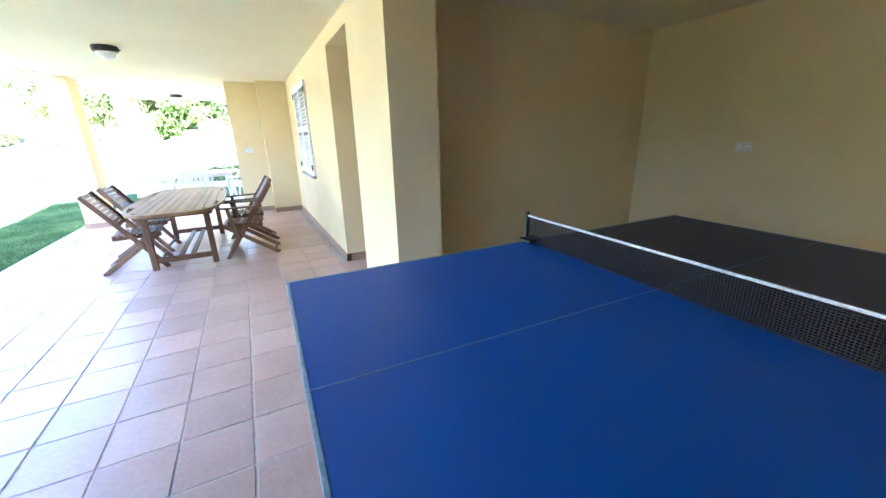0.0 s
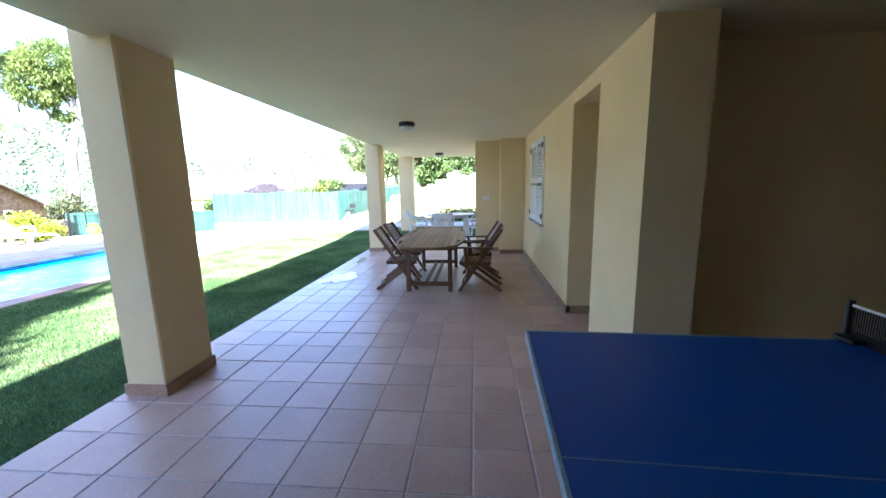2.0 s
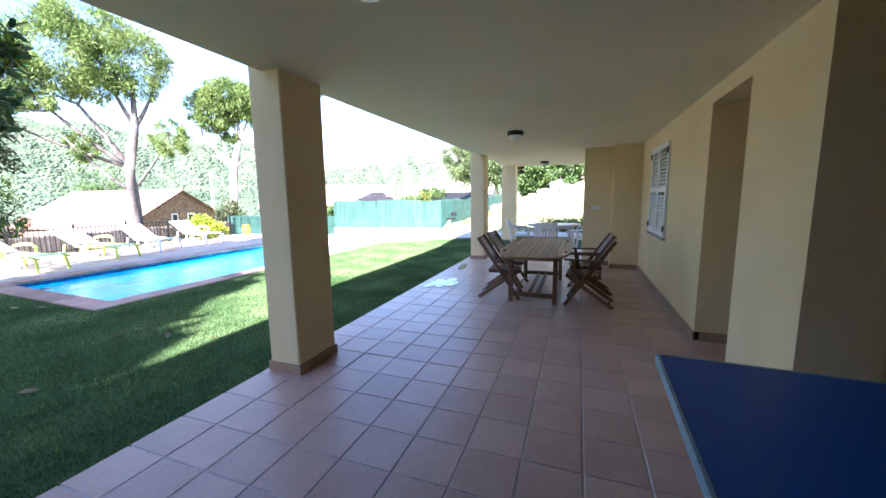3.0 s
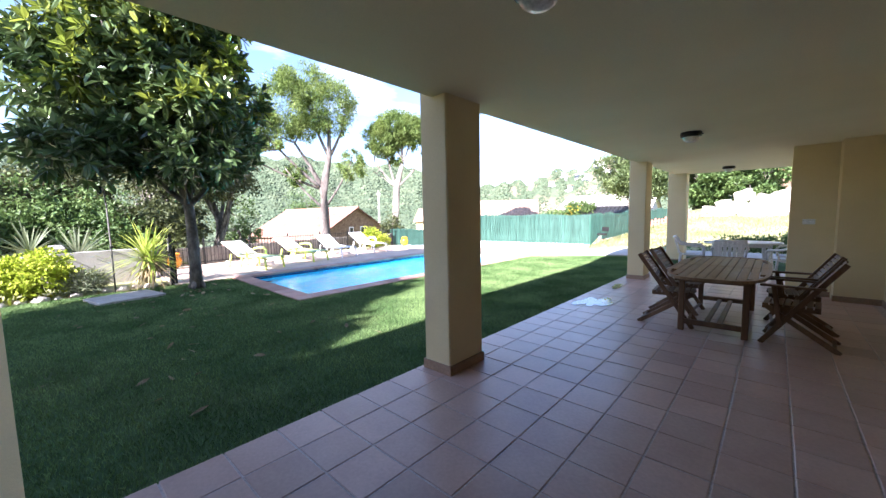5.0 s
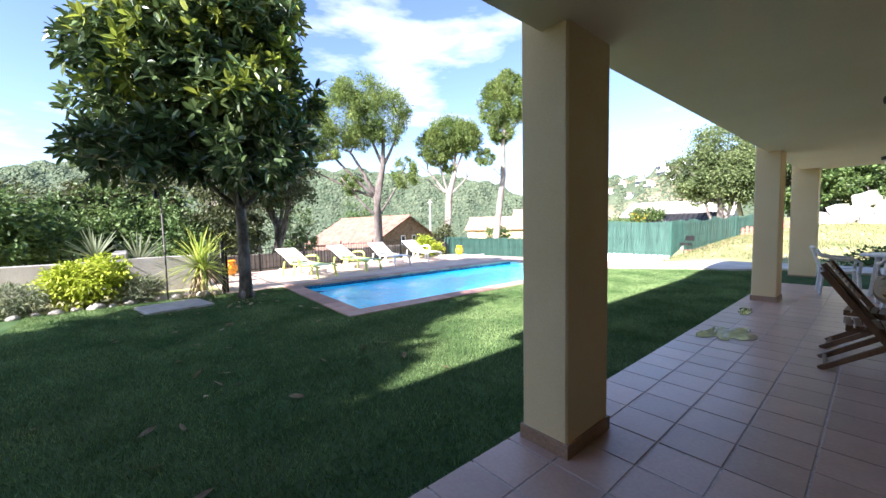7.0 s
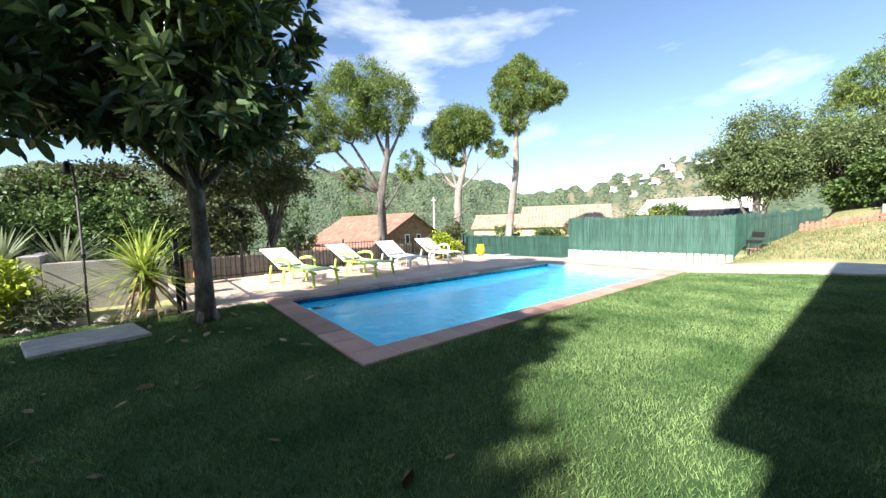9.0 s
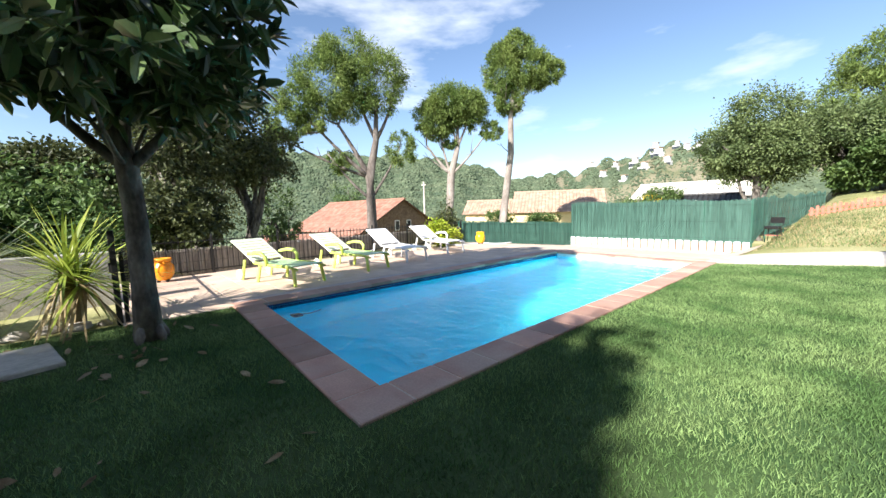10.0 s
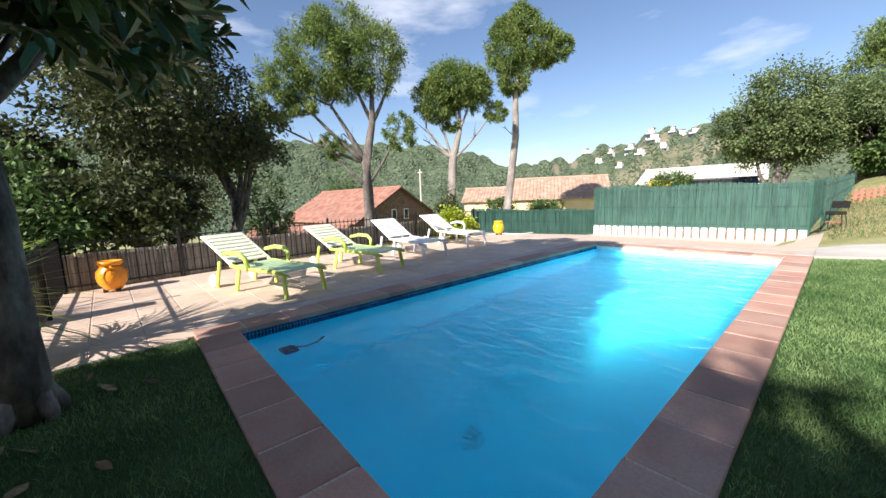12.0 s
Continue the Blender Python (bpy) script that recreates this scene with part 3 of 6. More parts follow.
# ---- table tennis table ----
def build_tt_table():
    x0, x1, y0, y1, z = 0.482, 3.08, 0.53, 2.137, 0.80
    xm = (x0 + x1) / 2
    t = thing("table_tennis_table", 1.767, 1.282, 0, -2.2, label="blue table tennis table with a low black net", category="table")
    cx, cy = (x0 + x1) / 2, (y0 + y1) / 2
    hw, hl = (y1 - y0) / 2, (x1 - x0) / 2
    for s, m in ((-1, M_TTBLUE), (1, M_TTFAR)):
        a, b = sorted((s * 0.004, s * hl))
        half = part("tabletop", boxes([((a, -hw + 0.012, z - 0.022), (b, hw - 0.012, z))], 0.002), m, t, "blue painted playing surface" if s < 0 else "dull dark grey-blue half of the playing surface")
        e = s * hl
        part("edge_band", boxes([((min(e, e + s * 0.012), -hw, z - 0.04), (max(e, e + s * 0.012), hw, z + 0.001)), ((a, hw - 0.012, z - 0.04), (b, hw, z + 0.001)), ((a, -hw, z - 0.04), (b, -hw + 0.012, z + 0.001))], 0.001), M_TTEDGE, half, "worn pale blue edge")
        part("centre_line", boxes([((a, -0.0025, z - 0.001), (b, 0.0025, z + 0.0012))]), M_TTLINE, half, "thin white centre line")
        for yy in (-hw + 0.12, hw - 0.12):
            part("under_rail", boxes([((a + 0.08, yy - 0.02, z - 0.075), (b - 0.08, yy + 0.02, z - 0.022))], 0.003), M_BLACK, half)
        for yy in (-hw + 0.16, hw - 0.16):
            bm = bmesh.new()
            xx = s * (hl - 0.32)
            bar(bm, (xx, yy, 0.04), (xx, yy, z - 0.022), 0.035, 0.035, 0.004)
            leg = part("leg", bm, M_BLACK, t)
            part("foot", boxes([((xx - 0.03, yy - 0.03, 0), (xx + 0.03, yy + 0.03, 0.045))], 0.008), M_BLACK, leg)
    for s in (-1, 1):
        ey = s * (hw + 0.02)
        post = part("net_post", boxes([((-0.012, ey - 0.012, z - 0.05), (0.012, ey + 0.012, z + 0.165)), ((-0.05, min(ey, ey - s * 0.09), z + 0.002), (0.05, max(ey, ey - s * 0.09), z + 0.02)), ((-0.03, min(ey, ey - s * 0.06), z - 0.075), (0.03, max(ey, ey - s * 0.06), z - 0.045))], 0.004), M_BLACK, t, "black metal clamp post")
        bm = bmesh.new()
        tube(bm, [(0, ey - s * 0.03, z - 0.10), (0, ey - s * 0.03, z - 0.045)], 0.012, 8)
        part("clamp_screw", bm, M_BLACK, post)
    net = bmesh.new()
    w, h = 2 * hw + 0.02, 0.14
    for k in range(16):
        zz = z + 0.006 + k * h / 16
        bar(net, (0, -w / 2, zz), (0, w / 2, zz), 0.0025, 0.0032)
    n = int(w / 0.010)
    for k in range(n):
        yy = -w / 2 + (k + 0.5) * w / n
        bar(net, (0, yy, z + 0.004), (0, yy, z + h), 0.0028, 0.0025, up=(1, 0, 0))
    netob = part("net", net, M_NET, t, "fine black mesh net")
    part("net_tape", boxes([((-0.004, -w / 2, z + h - 0.002), (0.004, w / 2, z + h + 0.009))], 0.002), M_TTWHITE, netob, "white top tape")


# darker, greyer colour for the +x half of the table top
M_TTFAR = mat("dull dark grey-blue table paint", (0.045, 0.050, 0.090), (0.058, 0.062, 0.105), 2.0, rough=0.5, bump=0.03, bump_scale=200, fine=0.05)
M_TTLINE = mat("faint worn line paint", (0.10, 0.20, 0.42), (0.18, 0.29, 0.50), 20, rough=0.5, bump=0)
build_tt_table()


# ---- teak table and folding chairs ----
def build_dining_table():
    t = thing("dining_table", -0.385, 6.28, 0, label="oval-ended slatted teak garden table on the tiles", category="table")
    hl, hw, z = 1.22, 0.49, 0.70
    def half_width(y):
        u = max(0.0, (abs(y) - 0.62) / (hl - 0.62))
        return hw * (1 - u ** 2.4 * 0.42) if u < 1 else hw * 0.58
    rim = bmesh.new()
    n = 40
    for k in range(n):
        def edge(i):
            a = i * math.tau / n
            c, s = math.cos(a), math.sin(a)
            return Vector((hw * math.copysign(abs(c) ** 0.55, c), hl * math.copysign(abs(s) ** 0.62, s), 0))
        p, q = edge(k), edge(k + 1)
        pi, qi = p * 0.93, q * 0.93
        pi.y, qi.y = p.y * 0.965, q.y * 0.965
        vs = [rim.verts.new((v.x, v.y, zz)) for zz in (z - 0.03, z) for v in (p, q, qi, pi)]
        for f in ((4, 5, 6, 7), (3, 2, 1, 0), (0, 1, 5, 4), (2, 3, 7, 6)):
            rim.faces.new([vs[i] for i in f])
    bmesh.ops.remove_doubles(rim, verts=rim.verts, dist=0.0005)
    part("top_rim", rim, M_TEAKTOP, t, "rounded teak edge board")
    sw = 0.086
    for half in (-1, 1):
        for k in range(-5, 6):
            x = k * sw
            c = min(1.0, abs(x) / (hw * 0.93) + 0.03)
            lim = hl * 0.965 * (1 - c ** (2 / 0.55)) ** (0.62 / 2) - 0.004
            y0, y1 = sorted((half * 0.006, half * lim))
            part("slat", boxes([((x - sw / 2 + 0.004, y0, z - 0.026), (x + sw / 2 - 0.004, y1, z - 0.003))], 0.003), M_TEAKTOP, t)
    part("apron", boxes([((-0.36, -0.86, z - 0.10), (-0.335, 0.86, z - 0.028)), ((0.335, -0.86, z - 0.10), (0.36, 0.86, z - 0.028)), ((-0.335, -0.86, z - 0.10), (0.335, -0.835, z - 0.028)), ((-0.335, 0.835, z - 0.10), (0.335, 0.86, z - 0.028))], 0.003), M_TEAK, t)
    for sx in (-1, 1):
        for sy in (-1, 1):
            part("leg", boxes([((sx * 0.295 - 0.03, sy * 0.78 - 0.03, 0), (sx * 0.295 + 0.03, sy * 0.78 + 0.03, z - 0.03))], 0.006), M_TEAK, t)
    for sy in (-1, 1):
        part("cross_rail", boxes([((-0.265, sy * 0.78 - 0.02, 0.08), (0.265, sy * 0.78 + 0.02, 0.14))], 0.004), M_TEAK, t)
    for x in (-0.06, 0.06):
        part("stretcher", boxes([((x - 0.025, -0.76, 0.085), (x + 0.025, 0.76, 0.115))], 0.004), M_TEAK, t)


build_dining_table()


def build_folding_chair(arms):
    c = thing("folding_chair", label="folding teak armchair with slatted seat" if arms else "folding teak chair with slatted seat", category="chair", group="chairs round the teak table")
    for s in (-1, 1):
        y = s * 0.22
        bm = bmesh.new()
        bar(bm, (-0.34, y, 0.88), (0.25, y, 0.0), 0.028, 0.048, 0.004, up=(1, 0, 0.6))
        part("back_post", bm, M_TEAK, c)
        bm = bmesh.new()
        bar(bm, (0.24, y * 0.86, 0.41), (-0.34, y * 0.86, 0.0), 0.028, 0.048, 0.004, up=(1, 0, 1))
        part("leg", bm, M_TEAK, c)
        if arms:
            part("armrest", boxes([((-0.22, y * 1.12 - 0.026, 0.615), (0.27, y * 1.12 + 0.026, 0.637))], 0.006), M_TEAK, c)
            bm = bmesh.new()
            bar(bm, (0.16, y * 1.12, 0.617), (0.10, y * 1.12, 0.20), 0.022, 0.04, 0.003, up=(1, 0, 0))
            part("arm_support", bm, M_TEAK, c)
    for k in range(8):
        x = -0.19 + k * 0.056
        part("seat_slat", boxes([((x, -0.20, 0.405), (x + 0.046, 0.20, 0.425))], 0.004), M_TEAK, c)
    for y0, y1 in ((-0.19, -0.165), (0.165, 0.19)):
        part("seat_rail", boxes([((-0.19, y0, 0.37), (0.25, y1, 0.404))], 0.003), M_TEAK, c)
    d = Vector((-0.59, 0, 0.88)).normalized()
    for k in range(9):
        p = Vector((-0.34, 0, 0.88)) - d * (0.03 + k * 0.048)
        bm = bmesh.new()
        bar(bm, (p.x - 0.005, -0.21, p.z), (p.x - 0.005, 0.21, p.z), 0.012, 0.042, 0.003, up=d)
        part("back_slat", bm, M_TEAK, c)
    bm = bmesh.new()
    bar(bm, (-0.30, -0.19, 0.03), (-0.30, 0.19, 0.03), 0.03, 0.03, 0.004)
    part("foot_rail", bm, M_TEAK, c)
    bm = bmesh.new()
    bar(bm, (0.20, -0.21, 0.075), (0.20, 0.21, 0.075), 0.028, 0.03, 0.004)
    part("foot_rail", bm, M_TEAK, c)
    return c


chair_a = build_folding_chair(False)
chair_a.matrix_basis = pose(-0.84, 5.80, 0, 0, 0, 4)
copy_thing(chair_a, pose(-0.86, 6.52, 0, 0, 0, -3))
chair_b = build_folding_chair(True)
chair_b.matrix_basis = pose(0.30, 5.72, 0, 0, 0, 176)
copy_thing(chair_b, pose(0.32, 6.38, 0, 0, 0, 183))


# ---- white plastic table and chairs ----
def build_plastic_table():
    t = thing("plastic_table", -0.40, 10.35, 0, 12, label="white plastic garden table in the sun", category="table")
    bm = bmesh.new()
    prof = [(0.0, 0.70), (0.62, 0.70), (0.66, 0.712), (0.66, 0.735), (0.64, 0.742), (0.0, 0.742)]
    lathe(bm, [(max(r, 0.02), z) for r, z in prof], 32)
    for v in bm.verts:
        v.co.y *= 0.72
    part("tabletop", bm, M_WHITEPL, t)
    for sx in (-1, 1):
        for sy in (-1, 1):
            bm = bmesh.new()
            bar(bm, (sx * 0.46, sy * 0.28, 0), (sx * 0.40, sy * 0.25, 0.70), 0.06, 0.06, 0.012)
            part("leg", bm, M_WHITEPL, t)
    part("apron", boxes([((-0.44, -0.27, 0.64), (0.44, -0.25, 0.70)), ((-0.44, 0.25, 0.64), (0.44, 0.27, 0.70))], 0.004), M_WHITEPL, t)


build_plastic_table()


def build_plastic_chair():
    c = thing("plastic_chair", label="white moulded plastic garden armchair", category="chair", group="chairs round the plastic table")
    bm = bmesh.new()
    n, m = 10, 8
    grid = [[bm.verts.new((-0.22 + 0.44 * i / n, -0.23 + 0.46 * j / m, 0.42 + 0.03 * (i / n) ** 2 - 0.02 * math.cos((j / m - 0.5) * math.pi))) for j in range(m + 1)] for i in range(n + 1)]
    for i in range(n):
        for j in range(m):
            bm.faces.new((grid[i][j], grid[i + 1][j], grid[i + 1][j + 1], grid[i][j + 1]))
    bmesh.ops.solidify(bm, geom=bm.faces[:], thickness=0.012)
    part("seat", bm, M_WHITEPL, c, smooth=True)
    for k in range(7):
        a = -0.9 + k * 0.3
        bm = bmesh.new()
        y, bend = 0.24 * math.sin(a), 0.06 * math.cos(a)
        bar(bm, (-0.20 - bend, y, 0.44), (-0.30 - bend, y * 1.08, 0.80), 0.012, 0.055, 0.004, up=(0, 1, 0))
        part("back_slat", bm, M_WHITEPL, c)
    bm = bmesh.new()
    pts = [(-0.30 - 0.06 * math.cos(a), 0.27 * math.sin(a), 0.82) for a in np.linspace(-1.15, 1.15, 12)]
    tube(bm, pts, 0.025, 8)
    part("back_rim", bm, M_WHITEPL, c, smooth=True)
    for s in (-1, 1):
        bm = bmesh.new()
        tube(bm, [(-0.31, s * 0.24, 0.80), (-0.24, s * 0.27, 0.68), (-0.05, s * 0.285, 0.64), (0.16, s * 0.285, 0.63), (0.22, s * 0.275, 0.58), (0.21, s * 0.255, 0.42)], 0.024, 8)
        part("armrest", bm, M_WHITEPL, c, smooth=True)
        for x in (-0.22, 0.20):
            bm = bmesh.new()
            bar(bm, (x * 1.15, s * 0.26, 0), (x, s * 0.22, 0.43), 0.05, 0.035, 0.008)
            part("leg", bm, M_WHITEPL, c)
    return c


pc = build_plastic_chair()
pc.matrix_basis = pose(-0.55, 9.62, 0, 0, 0, 95)
copy_thing(pc, pose(-1.28, 10.45, 0, 0, 0, 8))
copy_thing(pc, pose(0.35, 9.85, 0, 0, 0, 130))
copy_thing(pc, pose(0.45, 10.7, 0, 0, 0, 200))


# ---- puddle left by the lawn ----
M_PUDDLE = mat("wet film", (0.20, 0.15, 0.12), (0.26, 0.20, 0.16), 6, rough=0.02, bump=0, spec=0.9, fine=0.02)
def build_puddle(x, y, rx, ry, seed):
    rng = np.random.default_rng(seed)
    bm = bmesh.new()
    vs = []
    for k in range(36):
        a = k * math.tau / 36
        r = 0.75 + 0.25 * math.sin(2 * a + seed) + 0.13 * math.sin(5 * a + 2 * seed) + 0.06 * rng.normal()
        vs.append(bm.verts.new((x + rx * r * math.cos(a), y + ry * r * math.sin(a), 0.0065)))
    bm.faces.new(vs)
    ob = mesh_object("puddle", bm, M_PUDDLE)
    tagged(ob, "shallow clear puddle on the terracotta tiles", "puddle", kind="structure")


build_puddle(-1.97, 6.25, 0.25, 0.55, 1)
build_puddle(-2.08, 7.75, 0.12, 0.30, 4)
# ---- garden: coping, deck, path, fences ----
def build_path():
    bm = bmesh.new()
    pts = [((-6.07, 11.85), (-6.1, 13.5)), ((-4.6, 12.1), (-4.6, 13.95)), ((-3.2, 12.4), (-3.3, 14.2)), ((-2.4, 12.98), (-2.2, 14.4)), ((6.0, 13.0), (6.0, 14.6))]
    rows = []
    for (a0, a1), (b0, b1) in zip(pts, pts[1:]):
        for k in range(12):
            u = k / 12
            p, q = Vector(a0).lerp(Vector(b0), u), Vector(a1).lerp(Vector(b1), u)
            rows.append([p.lerp(q, v / 4) for v in range(5)])
    top = [[bm.verts.new((p.x, p.y, float(ground_height(np.array(p.x), np.array(p.y))) + 0.045)) for p in row] for row in rows]
    low = [[bm.verts.new((row[e].co.x, row[e].co.y, row[e].co.z - 0.12)) for e in (0, -1)] for row in top]
    for i in range(len(top) - 1):
        for k in range(4):
            bm.faces.new((top[i][k], top[i + 1][k], top[i + 1][k + 1], top[i][k + 1]))
        bm.faces.new((low[i][0], low[i + 1][0], top[i + 1][0], top[i][0]))
        bm.faces.new((top[i][-1], top[i + 1][-1], low[i + 1][1], low[i][1]))
    structure("pavement", bm, M_CONC, "pale concrete garden path across the lawn end", "path")


build_path()
structure("pool_deck", boxes([
    ((-13.95, 3.53, -0.25), (POOL_X0 - 0.36, 12.6, Z0 - 0.006)),
    ((-13.95, 2.42, -0.25), (-9.89, 3.53, Z0 - 0.006)),
    ((POOL_X0 - 0.36, POOL_Y1 + 0.5, -0.25), (-6.08, 12.6, Z0 - 0.006)),
]), M_GROUT, "mortar bed of the pool deck", "deck")


def build_far_deck():
    xs, ys = np.linspace(-14.6, -6.09, 12), np.linspace(12.55, 17.9, 8)
    V = [(x, y, float(ground_height(np.array(x), np.array(y))) + 0.022) for x in xs for y in ys]
    F = [(i * 8 + j, (i + 1) * 8 + j, (i + 1) * 8 + j + 1, i * 8 + j + 1) for i in range(11) for j in range(7)]
    tagged(raw_mesh("pavement_slope", V, F, M_DECK), "pale paved slope between pool and fence", "paving", kind="structure")


build_far_deck()


def build_white_wall():
    wall = tagged(thing("low_wall"), "low white wall of upright slabs under the green screen", "wall", kind="structure")
    n = 26
    a, b = Vector((-12.5, 17.40, 0)), Vector((-6.40, 17.95, 0))
    d = (b - a) / n
    ang = math.degrees(math.atan2(d.y, d.x))
    bm = boxes([((-d.length / 2 + 0.028, 0, -0.6), (d.length / 2 - 0.028, 0.10, -0.09))], 0.012)
    first = part("slab", bm, M_WHITEWALL, wall)
    for k in range(n):
        p = a + d * (k + 0.5)
        o = first if k == 0 else first.copy()
        if k:
            scene.collection.objects.link(o)
        o.matrix_basis = pose(p.x, p.y, random.uniform(-0.008, 0.008), 0, 0, ang)
    part("core", boxes([((0, 0.075, -0.6), ((b - a).length, 0.095, -0.13))]), M_STONEWALL, wall).matrix_basis = pose(a.x, a.y, 0, 0, 0, ang)


build_white_wall()


def build_screen(name, a, b, z0, z1, label, ragged=0.04, spacing=0.016, material=None, seed=3):
    """A screen of thin upright reeds tied to wires between posts; the ends may stand at different heights."""
    rng = np.random.default_rng(seed)
    f = thing(name, label=label, category="fence")
    a, b = np.array(a, float), np.array(b, float)
    L = np.hypot(*(b - a))
    n = int(L / spacing)
    u = (np.arange(n) + 0.5) / n
    x, y = a[0] + (b[0] - a[0]) * u, a[1] + (b[1] - a[1]) * u
    nx, ny = -(b[1] - a[1]) / L, (b[0] - a[0]) / L
    tx, ty = (b[0] - a[0]) / L, (b[1] - a[1]) / L
    off = rng.normal(0, 0.007, n)
    x, y = x + nx * off, y + ny * off
    lo = z0[0] + (z0[1] - z0[0]) * u
    hi = z1[0] + (z1[1] - z1[0]) * u + rng.normal(0, ragged * 0.5, n) + ragged * np.sin(u * L * 2.1) - 0.15 * ragged * (rng.random(n) > 0.93) * 8
    w = spacing * rng.uniform(0.46, 0.78, n)
    lean = rng.normal(0, 0.012, n)
    verts = np.empty((n, 8, 3))
    for k, (s, d) in enumerate(((-1, -1), (1, -1), (1, 1), (-1, 1))):
        for top in (0, 1):
            verts[:, k + 4 * top, 0] = x + tx * (s * w + lean * top) + nx * d * 0.005
            verts[:, k + 4 * top, 1] = y + ty * (s * w + lean * top) + ny * d * 0.005
            verts[:, k + 4 * top, 2] = hi if top else lo
    base = np.arange(n)[:, None] * 8
    faces = np.concatenate([base + np.array([q]) for q in ((0, 1, 5, 4), (1, 2, 6, 5), (2, 3, 7, 6), (3, 0, 4, 7), (4, 5, 6, 7))], 0)
    reeds = raw_mesh("reeds", verts.reshape(-1, 3), faces, material or M_FENCEGREEN)
    reeds.parent = f
    reeds["kind"] = "stuff"
    back = bmesh.new()
    quad = [back.verts.new((e[0] + nx * 0.022, e[1] + ny * 0.022, zz)) for e, zz in ((a, z0[0]), (b, z0[1]), (b, z1[1] - 0.05), (a, z1[0] - 0.05))]
    back.faces.new(quad)
    bmesh.ops.solidify(back, geom=back.faces[:], thickness=0.004)
    part("netting", back, material or M_FENCEGREEN, f)
    for k in range(int(L / 1.6) + 2):
        q = min(1.0, k * 1.6 / L)
        px, py = a[0] + (b[0] - a[0]) * q - nx * 0.0 + nx * 0.03, a[1] + (b[1] - a[1]) * q + ny * 0.03
        bm = bmesh.new()
        tube(bm, [(px, py, z0[0] + (z0[1] - z0[0]) * q - 0.25), (px, py, z1[0] + (z1[1] - z1[0]) * q - 0.02)], 0.02, 8)
        part("post", bm, M_BLACK if material else M_POSTGREEN, f)
    for h in (0.12, 0.5, 0.88):
        bm = bmesh.new()
        tube(bm, [(a[0] + nx * -0.014, a[1] + ny * -0.014, z0[0] + (z1[0] - z0[0]) * h), (b[0] + nx * -0.014, b[1] + ny * -0.014, z0[1] + (z1[1] - z0[1]) * h)], 0.003, 5)
        part("wire", bm, M_BLACK, f)


M_POSTGREEN = mat("green painted steel", (0.02, 0.11, 0.07), (0.03, 0.14, 0.09), 6, rough=0.45, bump=0.05)
build_screen("green_screen_fence", (-12.5, 17.48), (-6.40, 18.03), (-0.16, -0.16), (1.39, 1.33), "tall green reed screen fence standing on a white wall", 0.034, 0.011)
build_screen("green_screen_fence", (-6.15, 18.9), (-5.4, 34.5), (0.10, 0.6), (1.33, 1.72), "green reed screen fence climbing the meadow edge", 0.06, 0.03, seed=5)
build_screen("green_screen_fence", (-6.40, 18.03), (-6.15, 18.9), (-0.16, 0.4), (1.33, 1.33), "short corner panel of green reed screen", 0.05, 0.02, seed=7)
build_screen("green_screen_fence", (-14.9, 12.9), (-12.5, 17.45), (-0.10, -0.45), (0.76, 0.55), "low green reed screen fence beside the yellow urn", 0.02, 0.018, seed=6)


def build_railing(a, b, panels, reed_top, label, seed):
    f = thing("railing", label=label, category="railing")
    a, b = Vector(a), Vector(b)
    d = (b - a).normalized()
    L = (b - a).length
    for k in range(panels + 1):
        p = a + d * L * k / panels
        post = part("post", boxes([((p.x - 0.022, p.y - 0.022, Z0 - 0.1), (p.x + 0.022, p.y + 0.022, 0.80))], 0.003), M_BLACK, f)
        bm = bmesh.new()
        lathe(bm, [(0.005, 0.80), (0.026, 0.806), (0.026, 0.815), (0.006, 0.835)], 8, (p.x, p.y, 0))
        part("cap", bm, M_BLACK, post)
    for z in (0.06, 0.70):
        bm = bmesh.new()
        bar(bm, (a.x, a.y, z), (b.x, b.y, z), 0.03, 0.018, 0.002)
        part("rail", bm, M_BLACK, f)
    n = int(L / 0.115)
    first = None
    for k in range(n):
        p = a + d * (k + 0.5) * L / n
        if first is None:
            bm = bmesh.new()
            bar(bm, (0, 0, 0.02), (0, 0, 0.76), 0.013, 0.013)
            first = part("baluster", bm, M_BLACK, f)
            o = first
        else:
            o = first.copy()
            scene.collection.objects.link(o)
        o.matrix_basis = pose(p.x, p.y, 0)
    if reed_top:
        nrm = Vector((d.y, -d.x, 0)) * -0.05
        build_screen("reed_screen", (a.x + nrm.x, a.y + nrm.y), (b.x + nrm.x, b.y + nrm.y), (Z0, Z0), (reed_top, reed_top), "weathered grey reed screen tied behind the railing", 0.004, 0.018, M_REED, seed)


build_railing((-13.55, 2.55, 0), (-14.75, 12.85, 0), 7, 0.54, "black iron railing along the pool deck", 8)
build_railing((-10.06, 2.47, 0), (-13.55, 2.55, 0), 2, 0.0, "black iron railing at the deck end", 9)


def build_gate_post():
    g = thing("gate_post", -10.04, 2.40, Z0, label="black iron gate post with a grey steel upright", category="post")
    part("upright", boxes([((-0.03, -0.03, -0.1), (0.03, 0.03, 1.12))], 0.004), M_BLACK, g)
    part("pipe", tube(bmesh.new(), [(-0.09, 0.0, -0.1), (-0.09, 0.0, 1.02)], 0.028, 10), M_GREYWALL, g, "grey galvanised pipe")
    part("latch", boxes([((-0.02, -0.05, 0.62), (0.02, -0.028, 0.74))], 0.004), M_BLACK, g)


build_gate_post()


